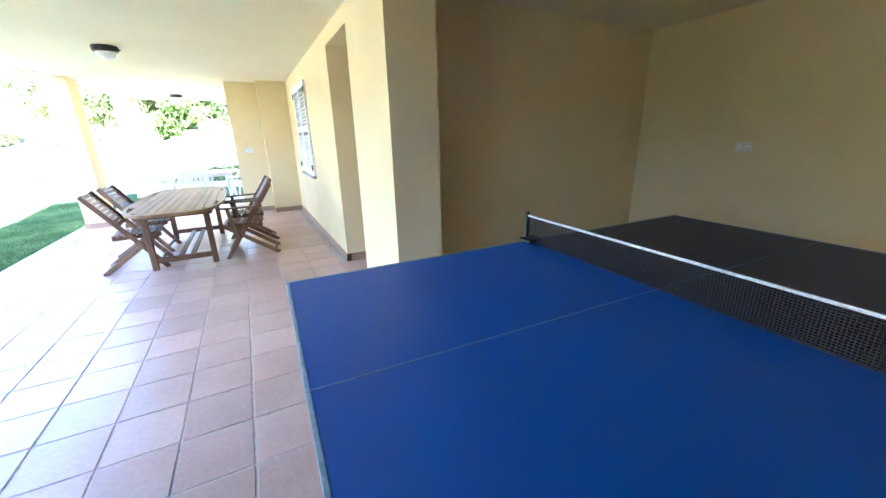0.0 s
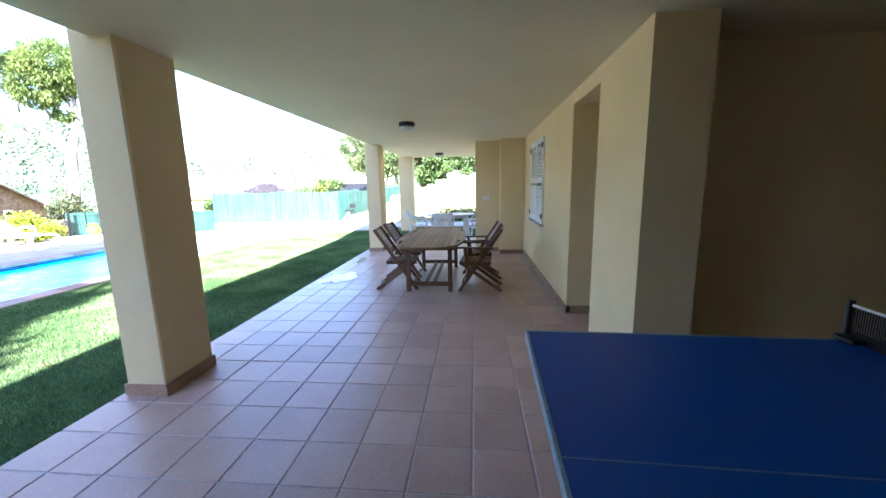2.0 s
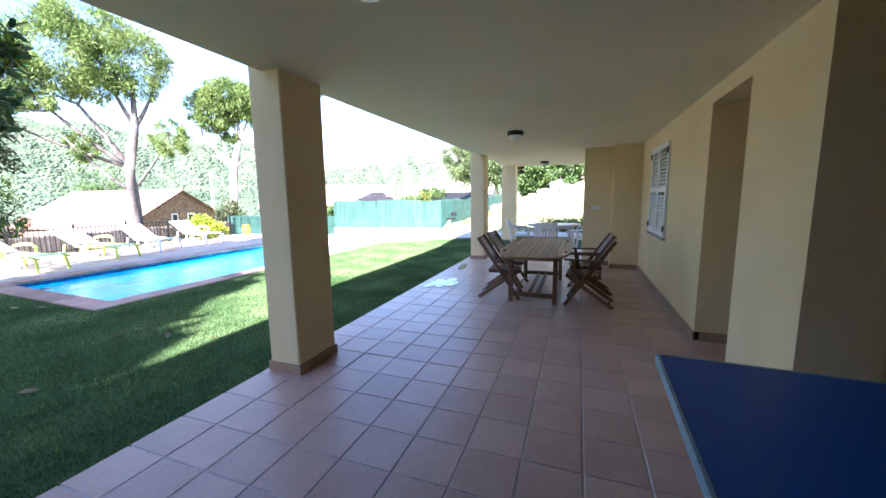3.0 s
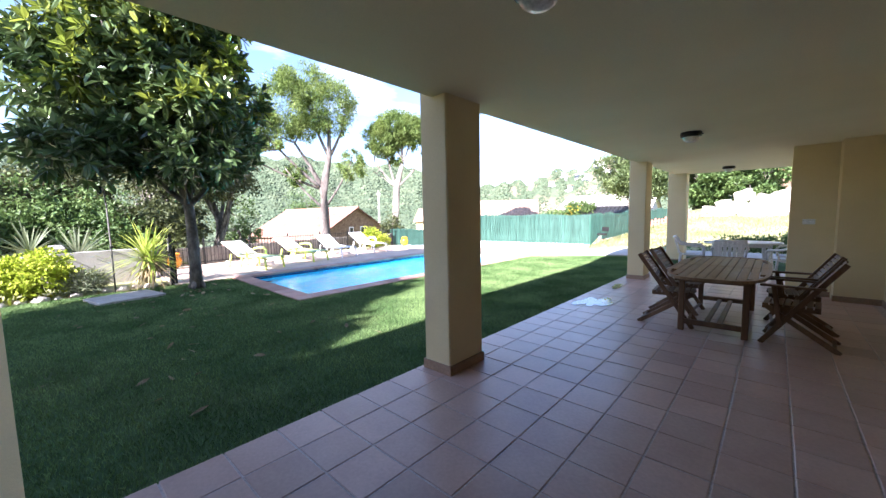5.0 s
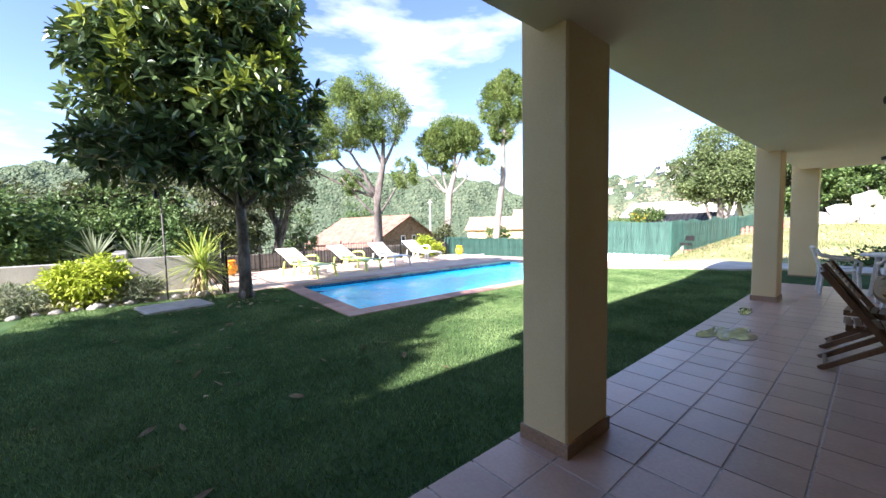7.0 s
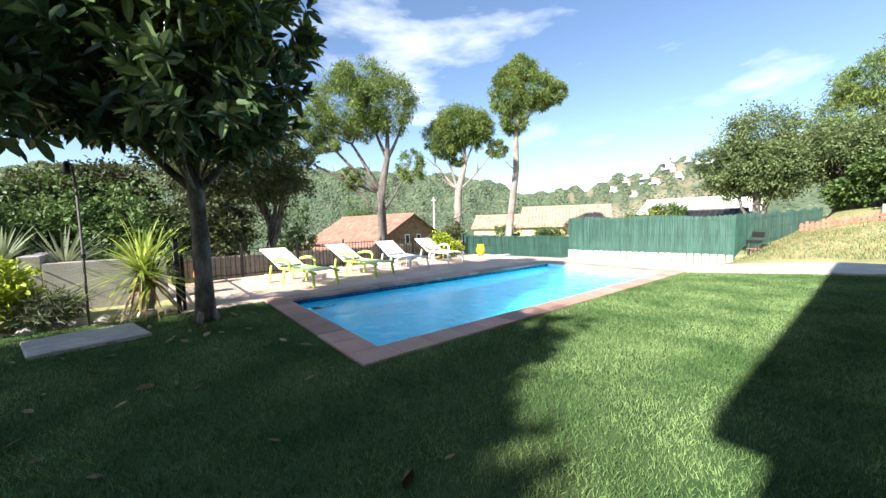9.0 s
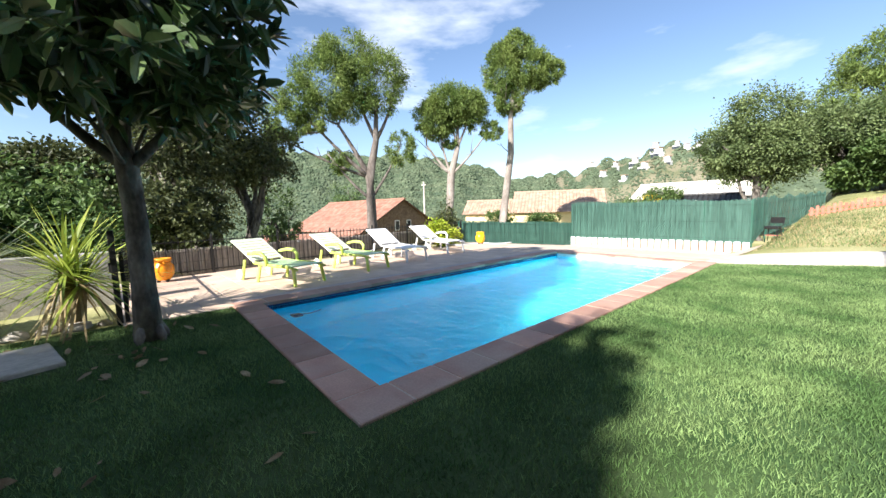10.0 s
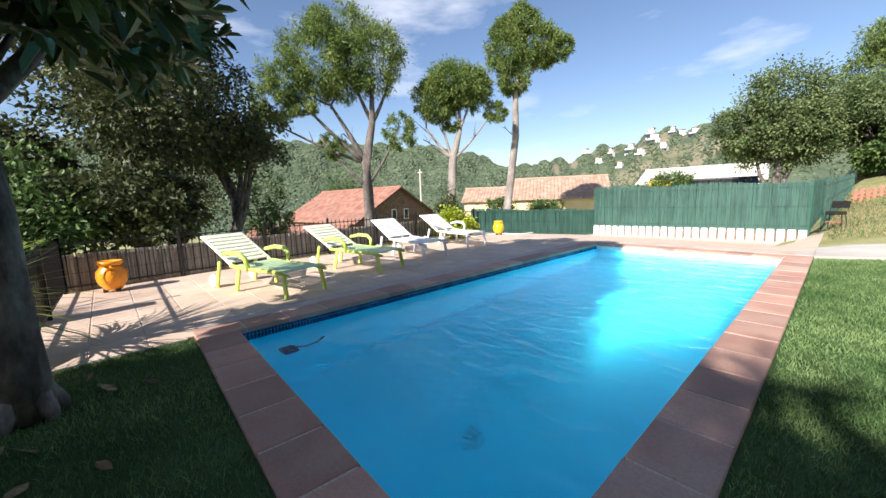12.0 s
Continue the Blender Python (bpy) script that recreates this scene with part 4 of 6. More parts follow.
# ---- loungers ----
def build_lounger(frame_mat, slat_mat, label, group, arms):
    g = thing("sun_lounger", label=label, category="sun lounger", group=group)
    # head at -x, foot at +x, length 1.9
    for s in (-1, 1):
        y = s * 0.30
        bm = bmesh.new()
        tube(bm, [(-0.30, y, 0.36), (0.2, y, 0.335), (0.7, y, 0.335), (0.95, y, 0.30)], [0.03, 0.03, 0.03, 0.024], 8)
        part("side_rail", bm, frame_mat, g, smooth=True)
        for x0, x1 in ((0.84, 0.90), (-0.12, -0.20)):
            bm = bmesh.new()
            bar(bm, (x0, y * 0.98, 0.33), (x1, y * 1.05, 0.0), 0.07, 0.035, 0.01, up=(0, 1, 0))
            part("leg", bm, frame_mat, g)
        bm = bmesh.new()
        bar(bm, (-0.62, y * 0.95, 0.40), (-0.72, y, 0.0), 0.06, 0.035, 0.01, up=(0, 1, 0))
        part("leg", bm, frame_mat, g)
        bm = bmesh.new()
        lathe(bm, [(0.01, -0.02), (0.09, -0.02), (0.10, 0.0), (0.09, 0.02), (0.01, 0.02)], 20)
        bmesh.ops.transform(bm, matrix=pose(-0.78, y * 1.05, 0.105, 90), verts=bm.verts)
        part("wheel", bm, slat_mat, g)
        if arms:
            bm = bmesh.new()
            tube(bm, [(-0.42, y * 1.1, 0.52), (-0.20, y * 1.17, 0.56), (0.02, y * 1.17, 0.55), (0.12, y * 1.12, 0.48), (0.13, y * 1.05, 0.33)], [0.03, 0.035, 0.036, 0.032, 0.028], 8)
            part("armrest", bm, frame_mat, g, smooth=True)
        bm = bmesh.new()
        bar(bm, (-0.28, y, 0.37), (-0.97, y, 0.75), 0.035, 0.05, 0.01, up=(0, 1, 0))
        part("back_rail", bm, slat_mat, g)
    for k in range(11):
        x = -0.22 + k * 0.105
        part("seat_slat", boxes([((x, -0.30, 0.342 + 0.012 * math.cos(k * 0.5)), (x + 0.082, 0.30, 0.362 + 0.012 * math.cos(k * 0.5)))], 0.006), M_PALEGREEN if frame_mat == M_LIME else slat_mat, g)
    d = Vector((-0.69, 0, 0.38)).normalized()
    for k in range(8):
        p = Vector((-0.30, 0, 0.395)) + d * (0.05 + k * 0.095)
        bm = bmesh.new()
        bar(bm, (p.x, -0.30, p.z), (p.x, 0.30, p.z), 0.02, 0.075, 0.006, up=d)
        part("back_slat", bm, slat_mat, g)
    part("head_rail", boxes([((-1.02, -0.32, 0.725), (-0.95, 0.32, 0.775))], 0.015), slat_mat, g)
    return g


M_PALEGREEN = mat("pale green plastic", (0.46, 0.62, 0.36), (0.54, 0.70, 0.44), 5, rough=0.4, bump=0.04)
l1 = build_lounger(M_LIME, M_CREAMPL, "lime green and cream plastic sun lounger with raised back", "loungers by the pool", True)
l1.matrix_basis = pose(-11.50, 4.72, Z0, 0, 0, 17)
copy_thing(l1, pose(-11.95, 6.45, Z0, 0, 0, 15))
l3 = build_lounger(M_WHITEPL, M_WHITEPL, "white plastic sun lounger with raised back", "loungers by the pool", False)
l3.matrix_basis = pose(-12.30, 8.0, Z0, 0, 0, 0)
l4 = build_lounger(M_WHITEPL, M_WHITEPL, "white plastic sun lounger with rounded armrests", "loungers by the pool", True)
l4.matrix_basis = pose(-12.80, 9.85, Z0, 0, 0, -2)


def build_urn(x, y, z, r, h, m, label):
    u = thing("urn", x, y, z, label=label, category="urn")
    part("body", lathe(bmesh.new(), [(r * 0.55, 0), (r * 0.62, 0.02), (r * 0.92, h * 0.25), (r, h * 0.45), (r * 0.93, h * 0.65), (r * 0.70, h * 0.78), (r * 0.66, h * 0.83), (r * 0.62, h * 0.80)], 32), m, u, smooth=True)
    part("rim", lathe(bmesh.new(), [(r * 0.66, h * 0.82), (r * 0.80, h * 0.90), (r * 0.82, h * 0.97), (r * 0.76, h), (r * 0.66, h * 0.97), (r * 0.62, h * 0.84)], 32), m, u, smooth=True)
    part("soil", lathe(bmesh.new(), [(0.01, h * 0.86), (r * 0.66, h * 0.86), (r * 0.66, h * 0.87), (0.01, h * 0.875)], 20), M_SOIL, u, "dark earth")
    for s in (-1, 1):
        bm = bmesh.new()
        tube(bm, [(s * r * 0.72, 0, h * 0.86), (s * r * 0.98, 0, h * 0.80), (s * r * 1.04, 0, h * 0.66), (s * r * 0.95, 0, h * 0.58)], r * 0.07, 8)
        part("handle", bm, m, u, smooth=True)
    for k in range(3):
        a = k * math.tau / 3 + 0.5
        bm = bmesh.new()
        bar(bm, (r * 0.5 * math.cos(a), r * 0.5 * math.sin(a), -0.04), (r * 0.5 * math.cos(a), r * 0.5 * math.sin(a), 0.02), 0.06, 0.06, 0.01)
        part("foot", bm, M_BLACK, u)


build_urn(-13.15, 3.08, Z0 + 0.04, 0.185, 0.43, M_URN, "glazed orange ceramic garden urn on the deck")
build_urn(-13.25, 12.35, Z0 + 0.04, 0.18, 0.40, M_URN2, "glazed yellow ceramic garden urn by the fence")


def build_hose():
    bm = bmesh.new()
    pts = []
    for k in range(40):
        u = k / 39
        pts.append((-13.75 + 1.1 * u + 0.10 * math.sin(9 * u), 10.9 + 2.3 * u + 0.14 * math.sin(14 * u), Z0 + 0.022 - 0.35 * max(0, 10.9 + 2.3 * u - 12.4) * 0.088 + 0.012 * max(0, math.sin(21 * u))))
    tube(bm, pts, 0.018, 7)
    tagged(mesh_object("pool_hose", bm, M_WHITEPL, True), "white ribbed pool hose lying on the deck", "hose")


build_hose()


M_CLEANER = mat("dark blue cleaner plastic", (0.008, 0.035, 0.13), (0.014, 0.05, 0.17), 6, rough=0.4, bump=0)


def build_pool_fittings():
    for x in (-8.55, -7.05):
        f = thing("pool_skimmer", x, POOL_Y1 - 0.01 + SKEW * (POOL_X1 - x), Z0 - 0.12, label="white plastic skimmer mouth in the pool wall", category="skimmer", group="pool skimmers")
        part("frame", boxes([((-0.24, -0.02, 0.06), (0.24, -0.002, 0.09)), ((-0.24, -0.02, -0.09), (0.24, -0.002, -0.06)), ((-0.24, -0.02, -0.06), (-0.21, -0.002, 0.06)), ((0.21, -0.02, -0.06), (0.24, -0.002, 0.06))], 0.004), M_WHITEPL, f)
        part("flap", boxes([((-0.21, -0.012, -0.06), (0.21, -0.004, 0.03))], 0.003), M_WHITEPL, f)
    d = thing("pool_drain", -7.9, 5.25, -1.55, label="small blue-grey grated drain on the pool floor", category="drain")
    part("ring", lathe(bmesh.new(), [(0.055, 0.0), (0.085, 0.0), (0.085, 0.010), (0.055, 0.012)], 24), M_DRAIN, d)
    for k in range(6):
        part("bar", boxes([((-0.05 + 0.018 * k, -0.045, 0.002), (-0.041 + 0.018 * k, 0.045, 0.010))]), M_DRAIN, d)
    c = thing("pool_cleaner", -9.2, 4.2, -0.19, label="dark blue floating pool cleaner head by the pool wall", category="pool cleaner")
    part("body", boxes([((-0.10, -0.07, -0.02), (0.10, 0.07, 0.03))], 0.02), M_CLEANER, c)
    part("pipe", tube(bmesh.new(), [(0.0, 0.05, 0.02), (0.05, 0.16, 0.02), (0.02, 0.28, 0.025), (-0.05, 0.36, 0.03)], 0.016, 8), M_CLEANER, c)


build_pool_fittings()


# ---- garden bed on the open side ----
def build_bed():
    structure("wall_garden", boxes([((-13.2, -9.0, -0.4), (-12.95, 0.55, 0.62)), ((-13.2, 0.55, -0.4), (-11.5, 0.80, 0.86)), ((-11.72, 0.80, -0.4), (-11.5, 2.35, 0.74))], 0.01), M_GREYWALL, "weathered grey cement garden wall", "wall")
    rng = np.random.default_rng(11)
    first = None
    for k in range(26):
        y = -3.5 + k * 0.24
        if y > 2.3:
            break
        x = -9.95 - 0.25 * math.sin(y * 0.7) + rng.normal(0, 0.05)
        bm = bmesh.new()
        bmesh.ops.create_icosphere(bm, subdivisions=2, radius=0.11)
        s = rng.uniform(0.6, 1.3)
        for v in bm.verts:
            v.co *= s * (1 + 0.25 * noise.noise(v.co * 9 + Vector((k * 3.1, 0, 0))))
            v.co.z *= 0.6
        o = mesh_object("edging_stone", bm, M_STONE)
        o.matrix_basis = pose(x, y, Z0 + 0.0, 0, 0, rng.uniform(0, 360))
        tagged(o, "rough pale stone edging the garden bed", "stone", "bed edging stones")
    slab = mesh_object("stepping_slab", boxes([((-0.42, -0.50, -0.05), (0.42, 0.50, 0.025))], 0.01), M_STONE)
    slab.matrix_basis = pose(-9.05, 1.45, Z0, 0, 0, 12)
    tagged(slab, "pale rectangular stone slab set in the lawn", "slab")


build_bed()


M_POLE = mat("dark grey galvanised pole", (0.10, 0.095, 0.09), (0.17, 0.16, 0.15), 9, rough=0.6, bump=0.1)


def build_garden_lamp():
    p = thing("garden_lamp", -9.94, 1.40, Z0, label="slender grey garden lamp pole with a small hanging head", category="lamp")
    part("pole", tube(bmesh.new(), [(0, 0, -0.1), (0, 0, 1.0), (0.01, -0.01, 1.75), (0.0, -0.03, 2.10), (-0.02, -0.07, 2.16)], 0.015, 8), M_POLE, p, smooth=True)
    part("lamp_head", lathe(bmesh.new(), [(0.012, 0.17), (0.03, 0.15), (0.042, 0.02), (0.04, 0.0), (0.02, 0.0)], 14, (-0.03, -0.085, 2.0)), M_BLACK, p, "small black lamp head")
    part("collar", lathe(bmesh.new(), [(0.02, 0), (0.03, 0.0), (0.03, 0.05), (0.02, 0.05)], 12, (0, 0, 0.9)), M_BLACK, p)


build_garden_lamp()


def build_barbecue():
    b = thing("barbecue", -5.9, 18.15, float(ground_height(np.array(-5.9), np.array(18.15))), -20, label="rusty black barbecue grill on thin legs beside the fence", category="barbecue")
    b.scale = (0.62, 0.62, 0.7)
    part("bowl", boxes([((-0.3, -0.2, 0.55), (0.3, 0.2, 0.68))], 0.03), M_BLACK, b)
    bm = bmesh.new()
    bar(bm, (-0.3, 0.2, 0.68), (-0.3, 0.42, 1.05), 0.02, 0.02)
    bar(bm, (0.3, 0.2, 0.68), (0.3, 0.42, 1.05), 0.02, 0.02)
    box(bm, (-0.3, 0.36, 0.80), (0.3, 0.39, 1.08), 0.01)
    part("wind_shield", bm, M_BLACK, b)
    for sx in (-1, 1):
        for sy in (-1, 1):
            bm = bmesh.new()
            bar(bm, (sx * 0.26, sy * 0.17, 0.56), (sx * 0.32, sy * 0.22, -0.02), 0.025, 0.025)
            part("leg", bm, M_BLACK, b)
    part("shelf", boxes([((-0.28, -0.18, 0.25), (0.28, 0.18, 0.27))]), M_RED, b, "rust red lower shelf")


build_barbecue()


def build_red_fence():
    f = thing("picket_fence", label="low faded red wooden picket fence on the meadow", category="fence")
    n = 16
    for k in range(n):
        x, y = -5.45 + k * 0.17, 25.5 + 0.03 * k
        z = float(ground_height(np.array(x), np.array(y)))
        part("picket", boxes([((x - 0.05, y - 0.012, z - 0.1), (x + 0.05, y + 0.012, z + 0.40 + 0.05 * math.sin(k * 1.7)))], 0.004), M_RED, f)
    for h in (0.1, 0.26):
        bm = bmesh.new()
        z = float(ground_height(np.array(-5.45), np.array(25.5)))
        z2 = float(ground_height(np.array(-5.45 + n * 0.17), np.array(25.5 + 0.03 * n)))
        bar(bm, (-5.55, 25.53, z + h), (-5.45 + n * 0.17, 25.53 + 0.03 * n, z2 + h), 0.02, 0.06)
        part("rail", bm, M_RED, f)


build_red_fence()
# ---- vegetation ----
def crown_points(rng, blobs, clumps, per, tight=0.16, rosette=False):
    """Leaf places in loose clumps near the surface of ellipsoids (centre, radii); gives places and outward directions."""
    P, O = [], []
    vol = np.array([np.prod(r) ** (2 / 3) for _, r in blobs])
    for (c, r), share in zip(blobs, vol / vol.sum()):
        k = max(3, int(clumps * share))
        d = rng.normal(0, 1, (k, 3))
        d /= np.linalg.norm(d, axis=1, keepdims=True)
        cc = d * (rng.uniform(0.25, 1.0, (k, 1)) ** 0.45)
        size = tight * rng.uniform(0.6, 1.5, (k, 1, 1))
        pts = cc[:, None, :] + np.clip(rng.normal(0, 1, (k, per, 3)), -1.7, 1.7) * size
        out = (pts - cc[:, None, :]) / size * 0.6 + cc[:, None, :] * 0.45 if rosette else pts - cc[:, None, :] * 0.55
        P.append((pts.reshape(-1, 3)) * np.array(r) + np.array(c))
        O.append(out.reshape(-1, 3))
    P, O = np.concatenate(P), np.concatenate(O)
    return P, O / (np.linalg.norm(O, axis=1, keepdims=True) + 1e-9)


def limb(bm, a, b, r0, r1, rng, sag=0.12, steps=5, sides=7):
    a, b = Vector(a), Vector(b)
    L = (b - a).length
    bend = Vector(rng.normal(0, sag * L * 0.35, 3))
    pts, rad = [], []
    for k in range(steps + 1):
        u = k / steps
        p = a.lerp(b, u) + bend * math.sin(u * math.pi) + Vector((0, 0, sag * L * math.sin(u * math.pi) * -0.4))
        pts.append(p)
        rad.append(r0 + (r1 - r0) * u)
    tube(bm, pts, rad, sides)
    return pts


def build_tree(name, label, trunk, radii, limbs, blobs, leafing, seed, bark, category="tree", twigs=30):
    """trunk: places up the stem; limbs: (height index, end, radius); leafing: rows of (material, clumps, per, length, width, tight)."""
    rng = np.random.default_rng(seed)
    t = thing(name, *trunk[0], label=label, category=category)
    o = Vector(trunk[0])
    bm = bmesh.new()
    pts = [Vector(p) - o for p in trunk]
    tube(bm, pts, radii, 12)
    for k in range(5):
        a = k * math.tau / 5 + rng.uniform(0, 1)
        tube(bm, [Vector((math.cos(a) * radii[0] * 0.4, math.sin(a) * radii[0] * 0.4, radii[0] * 1.2)), Vector((math.cos(a) * radii[0] * 1.05, math.sin(a) * radii[0] * 1.05, radii[0] * 0.2)), Vector((math.cos(a) * radii[0] * 1.2, math.sin(a) * radii[0] * 1.2, -0.06))], [radii[0] * 0.5, radii[0] * 0.33, radii[0] * 0.12], 7)
    part("trunk", bm, bark, t, smooth=True)
    ends = []
    for i, end, r in limbs:
        bm = bmesh.new()
        path = limb(bm, pts[i], Vector(end) - o, r, r * 0.35, rng)
        ends += path[2:]
        for k in range(max(1, twigs // max(1, len(limbs)))):
            s = path[int(rng.integers(2, len(path)))]
            limb(bm, s, s + Vector(np.clip(rng.normal(0, 1, 3), -1.1, 1.1)) * r * 6.5 + Vector((0, 0, r * 5)), r * 0.35, r * 0.08, rng, steps=3, sides=5)
        part("limb", bm, bark, t, smooth=True)
    for m, clumps, per, length, width, tight in leafing:
        P, O = crown_points(rng, [(np.array(c) - np.array(o), r) for c, r in blobs], clumps, per, tight, tight < 0.07)
        ob = leaves("crown", P, O, m, length, width, rng)
        ob.parent = t
    return t


# magnolia beside the pool
mx, my = -9.05, 2.62


def whorls(rng, blobs, n, per, inner=0.55):
    """Leaf whorls at twig ends near the surface of the blobs: leaf places and the way each leaf points."""
    P, D = [], []
    share = np.array([r[0] * r[1] for _, r in blobs])
    for (c, r), k in zip(blobs, np.maximum(4, (n * share / share.sum()).astype(int))):
        a = rng.normal(0, 1, (k, 3))
        a /= np.linalg.norm(a, axis=1, keepdims=True)
        tip = np.array(c) + a * np.array(r) * rng.uniform(inner, 1.05, (k, 1))
        axis = a * 0.8 + np.array((0, 0, 0.55)) + rng.normal(0, 0.3, (k, 3))
        axis /= np.linalg.norm(axis, axis=1, keepdims=True)
        side = np.cross(axis, rng.normal(0, 1, (k, 3)))
        side /= np.linalg.norm(side, axis=1, keepdims=True)
        other = np.cross(axis, side)
        for q in range(per):
            phi = q * 2.4 + rng.uniform(0, 0.7, (k, 1))
            th = np.radians(28 + 75 * q / per + rng.normal(0, 10, (k, 1)))
            D.append(axis * np.cos(th) + (side * np.cos(phi) + other * np.sin(phi)) * np.sin(th))
            P.append(tip - axis * (0.13 * q / per))
    return np.concatenate(P), np.concatenate(D)


def build_magnolia():
    rng = np.random.default_rng(21)
    main = []
    for k in range(30):
        z = 2.6 + 3.45 * (k + 0.5) / 30
        wide = 1.82 * math.sqrt(max(0.1, 1 - ((z - 3.7) / 2.9) ** 2))
        a = k * 2.39996 + rng.uniform(-0.25, 0.25)
        d = wide * rng.uniform(0.62, 0.95)
        r = rng.uniform(0.54, 0.78)
        main.append(((mx + d * math.cos(a), my - 0.42 + d * math.sin(a), z), (r, r, r * 0.72)))
    main += [((mx - 0.2, my - 1.9, 2.75), (0.8, 0.75, 0.5)), ((mx + 0.7, my - 1.6, 2.55), (0.75, 0.8, 0.45)), ((mx - 0.6, my - 1.8, 3.6), (0.7, 0.7, 0.6)), ((mx + 0.3, my - 1.65, 4.4), (0.65, 0.65, 0.6)), ((mx + 0.5, my + 0.5, 2.6), (0.7, 0.7, 0.4))]
    main += [((mx + 0.5, my - 0.7, 2.45), (0.65, 0.65, 0.36)), ((mx + 0.35, my + 0.2, 2.4), (0.55, 0.55, 0.34))]
    for z in (3.6, 4.5, 5.4):
        main.append(((mx, my - 0.25, z), (0.8, 0.8, 0.6)))
    # upper +x blobs also carry the lighter yellow-green leaves
    upper_east = [b for b in main if b[0][0] > mx - 0.2 and b[0][2] > 3.4]
    limbs = [(3, (mx + 0.35, my + 0.75, 2.75), 0.065), (3, (mx - 0.5, my - 1.1, 3.3), 0.06), (4, (mx + 0.9, my - 0.8, 3.9), 0.055), (4, (mx - 0.8, my + 0.8, 4.3), 0.05), (5, (mx, my - 0.4, 5.5), 0.045), (4, (mx + 0.9, my + 0.6, 4.6), 0.05), (4, (mx - 0.3, my - 1.5, 3.4), 0.045)]
    limbs += [(3 + k % 3, main[k][0], 0.024) for k in range(0, 30, 2)]
    t = build_tree("magnolia_tree", "broad magnolia tree with glossy dark leaves and grey bark", [(mx, my, Z0), (mx + 0.01, my, 0.5), (mx - 0.03, my + 0.0, 1.2), (mx - 0.03, my - 0.02, 1.72), (mx - 0.05, my - 0.1, 2.5), (mx, my - 0.2, 3.6)],
                   [0.135, 0.108, 0.100, 0.098, 0.072, 0.045], limbs, main, [], 21, M_BARK, twigs=60)
    o = np.array((mx, my, Z0))
    for name, m, blobs, n, per, length, width in (("crown", M_MAGLEAF, main, 1750, 11, 0.215, 0.080), ("young_leaves", M_MAGYELLOW, upper_east, 500, 9, 0.20, 0.075)):
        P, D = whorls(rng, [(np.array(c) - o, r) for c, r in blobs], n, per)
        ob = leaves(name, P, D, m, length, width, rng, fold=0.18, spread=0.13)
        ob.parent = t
        ob["kind"] = "stuff"


build_magnolia()


def build_pine(trunk, radii, limbs, blobs, seed, bark, label, clumps=150, per=55, shift=(0, 0)):
    dx, dy = shift
    trunk = [(x + dx, y + dy, z) for x, y, z in trunk]
    limbs = [(i, (e[0] + dx, e[1] + dy, e[2]), r) for i, e, r in limbs]
    blobs = [((c[0] + dx, c[1] + dy, c[2]), r) for c, r in blobs]
    build_tree("pine_tree", label, trunk, radii, limbs, blobs, [(M_PINELEAF, int(clumps * 2.7), per + 15, 0.26, 0.05, 0.10)], seed, bark, twigs=24)


build_pine([(-28.3, 17.4, -5.0), (-28.3, 17.45, -0.6), (-28.25, 17.4, 2.2), (-28.3, 17.4, 3.8), (-28.0, 17.9, 6.5), (-27.9, 18.0, 9.5)], [0.5, 0.40, 0.36, 0.34, 0.22, 0.10],
           [(3, (-29.3, 15.6, 7.6), 0.24), (3, (-30.2, 13.5, 8.2), 0.18), (4, (-27.2, 19.2, 9.8), 0.16), (4, (-28.8, 16.5, 11.5), 0.15), (2, (-27.1, 19.4, 6.0), 0.12), (2, (-29.6, 14.8, 5.5), 0.13), (3, (-31.0, 11.9, 6.6), 0.13), (3, (-29.0, 16.2, 5.8), 0.1)],
           [((-29.5, 15.0, 10.4), (2.2, 2.4, 2.6)), ((-27.6, 18.2, 10.7), (2.0, 2.0, 2.3)), ((-28.8, 16.3, 12.2), (2.0, 2.2, 1.7)), ((-30.2, 13.2, 9.2), (1.4, 1.6, 1.6)), ((-27.0, 19.4, 5.9), (1.1, 1.3, 1.2)), ((-29.4, 15.6, 5.0), (0.8, 0.9, 1.0)), ((-29.9, 14.0, 7.4), (1.2, 1.1, 0.7)), ((-30.8, 12.4, 7.7), (1.3, 1.5, 1.3)), ((-31.0, 11.8, 6.3), (1.0, 1.2, 0.8)), ((-28.9, 16.6, 9.0), (1.5, 1.6, 1.1))],
           31, M_PINEBARK, "tall umbrella pine with a forked trunk and open crown", 250, 55, (-0.26, -0.43))
build_pine([(-25.7, 22.9, -4.5), (-25.7, 22.9, -0.3), (-25.6, 23.0, 2.0), (-25.5, 23.1, 4.0), (-25.1, 23.5, 6.2), (-25.1, 23.5, 8.8)], [0.42, 0.34, 0.32, 0.30, 0.18, 0.08],
           [(3, (-26.8, 21.7, 6.4), 0.16), (3, (-26.1, 22.4, 7.6), 0.14), (4, (-24.4, 24.2, 8.5), 0.12), (3, (-23.5, 25.0, 7.0), 0.11), (4, (-25.6, 22.9, 9.3), 0.1), (3, (-26.9, 21.4, 5.6), 0.07)],
           [((-25.4, 23.2, 9.3), (2.1, 2.2, 1.5)), ((-26.2, 22.2, 8.3), (1.5, 1.6, 1.5)), ((-24.5, 24.1, 8.9), (1.5, 1.5, 1.4)), ((-23.1, 25.3, 7.3), (0.7, 0.8, 0.7)), ((-25.5, 23.0, 6.8), (0.6, 0.6, 0.7))],
           32, M_PALEBARK, "rounded stone pine with pale bare lower branches", 190, 55, (-0.30, -0.33))
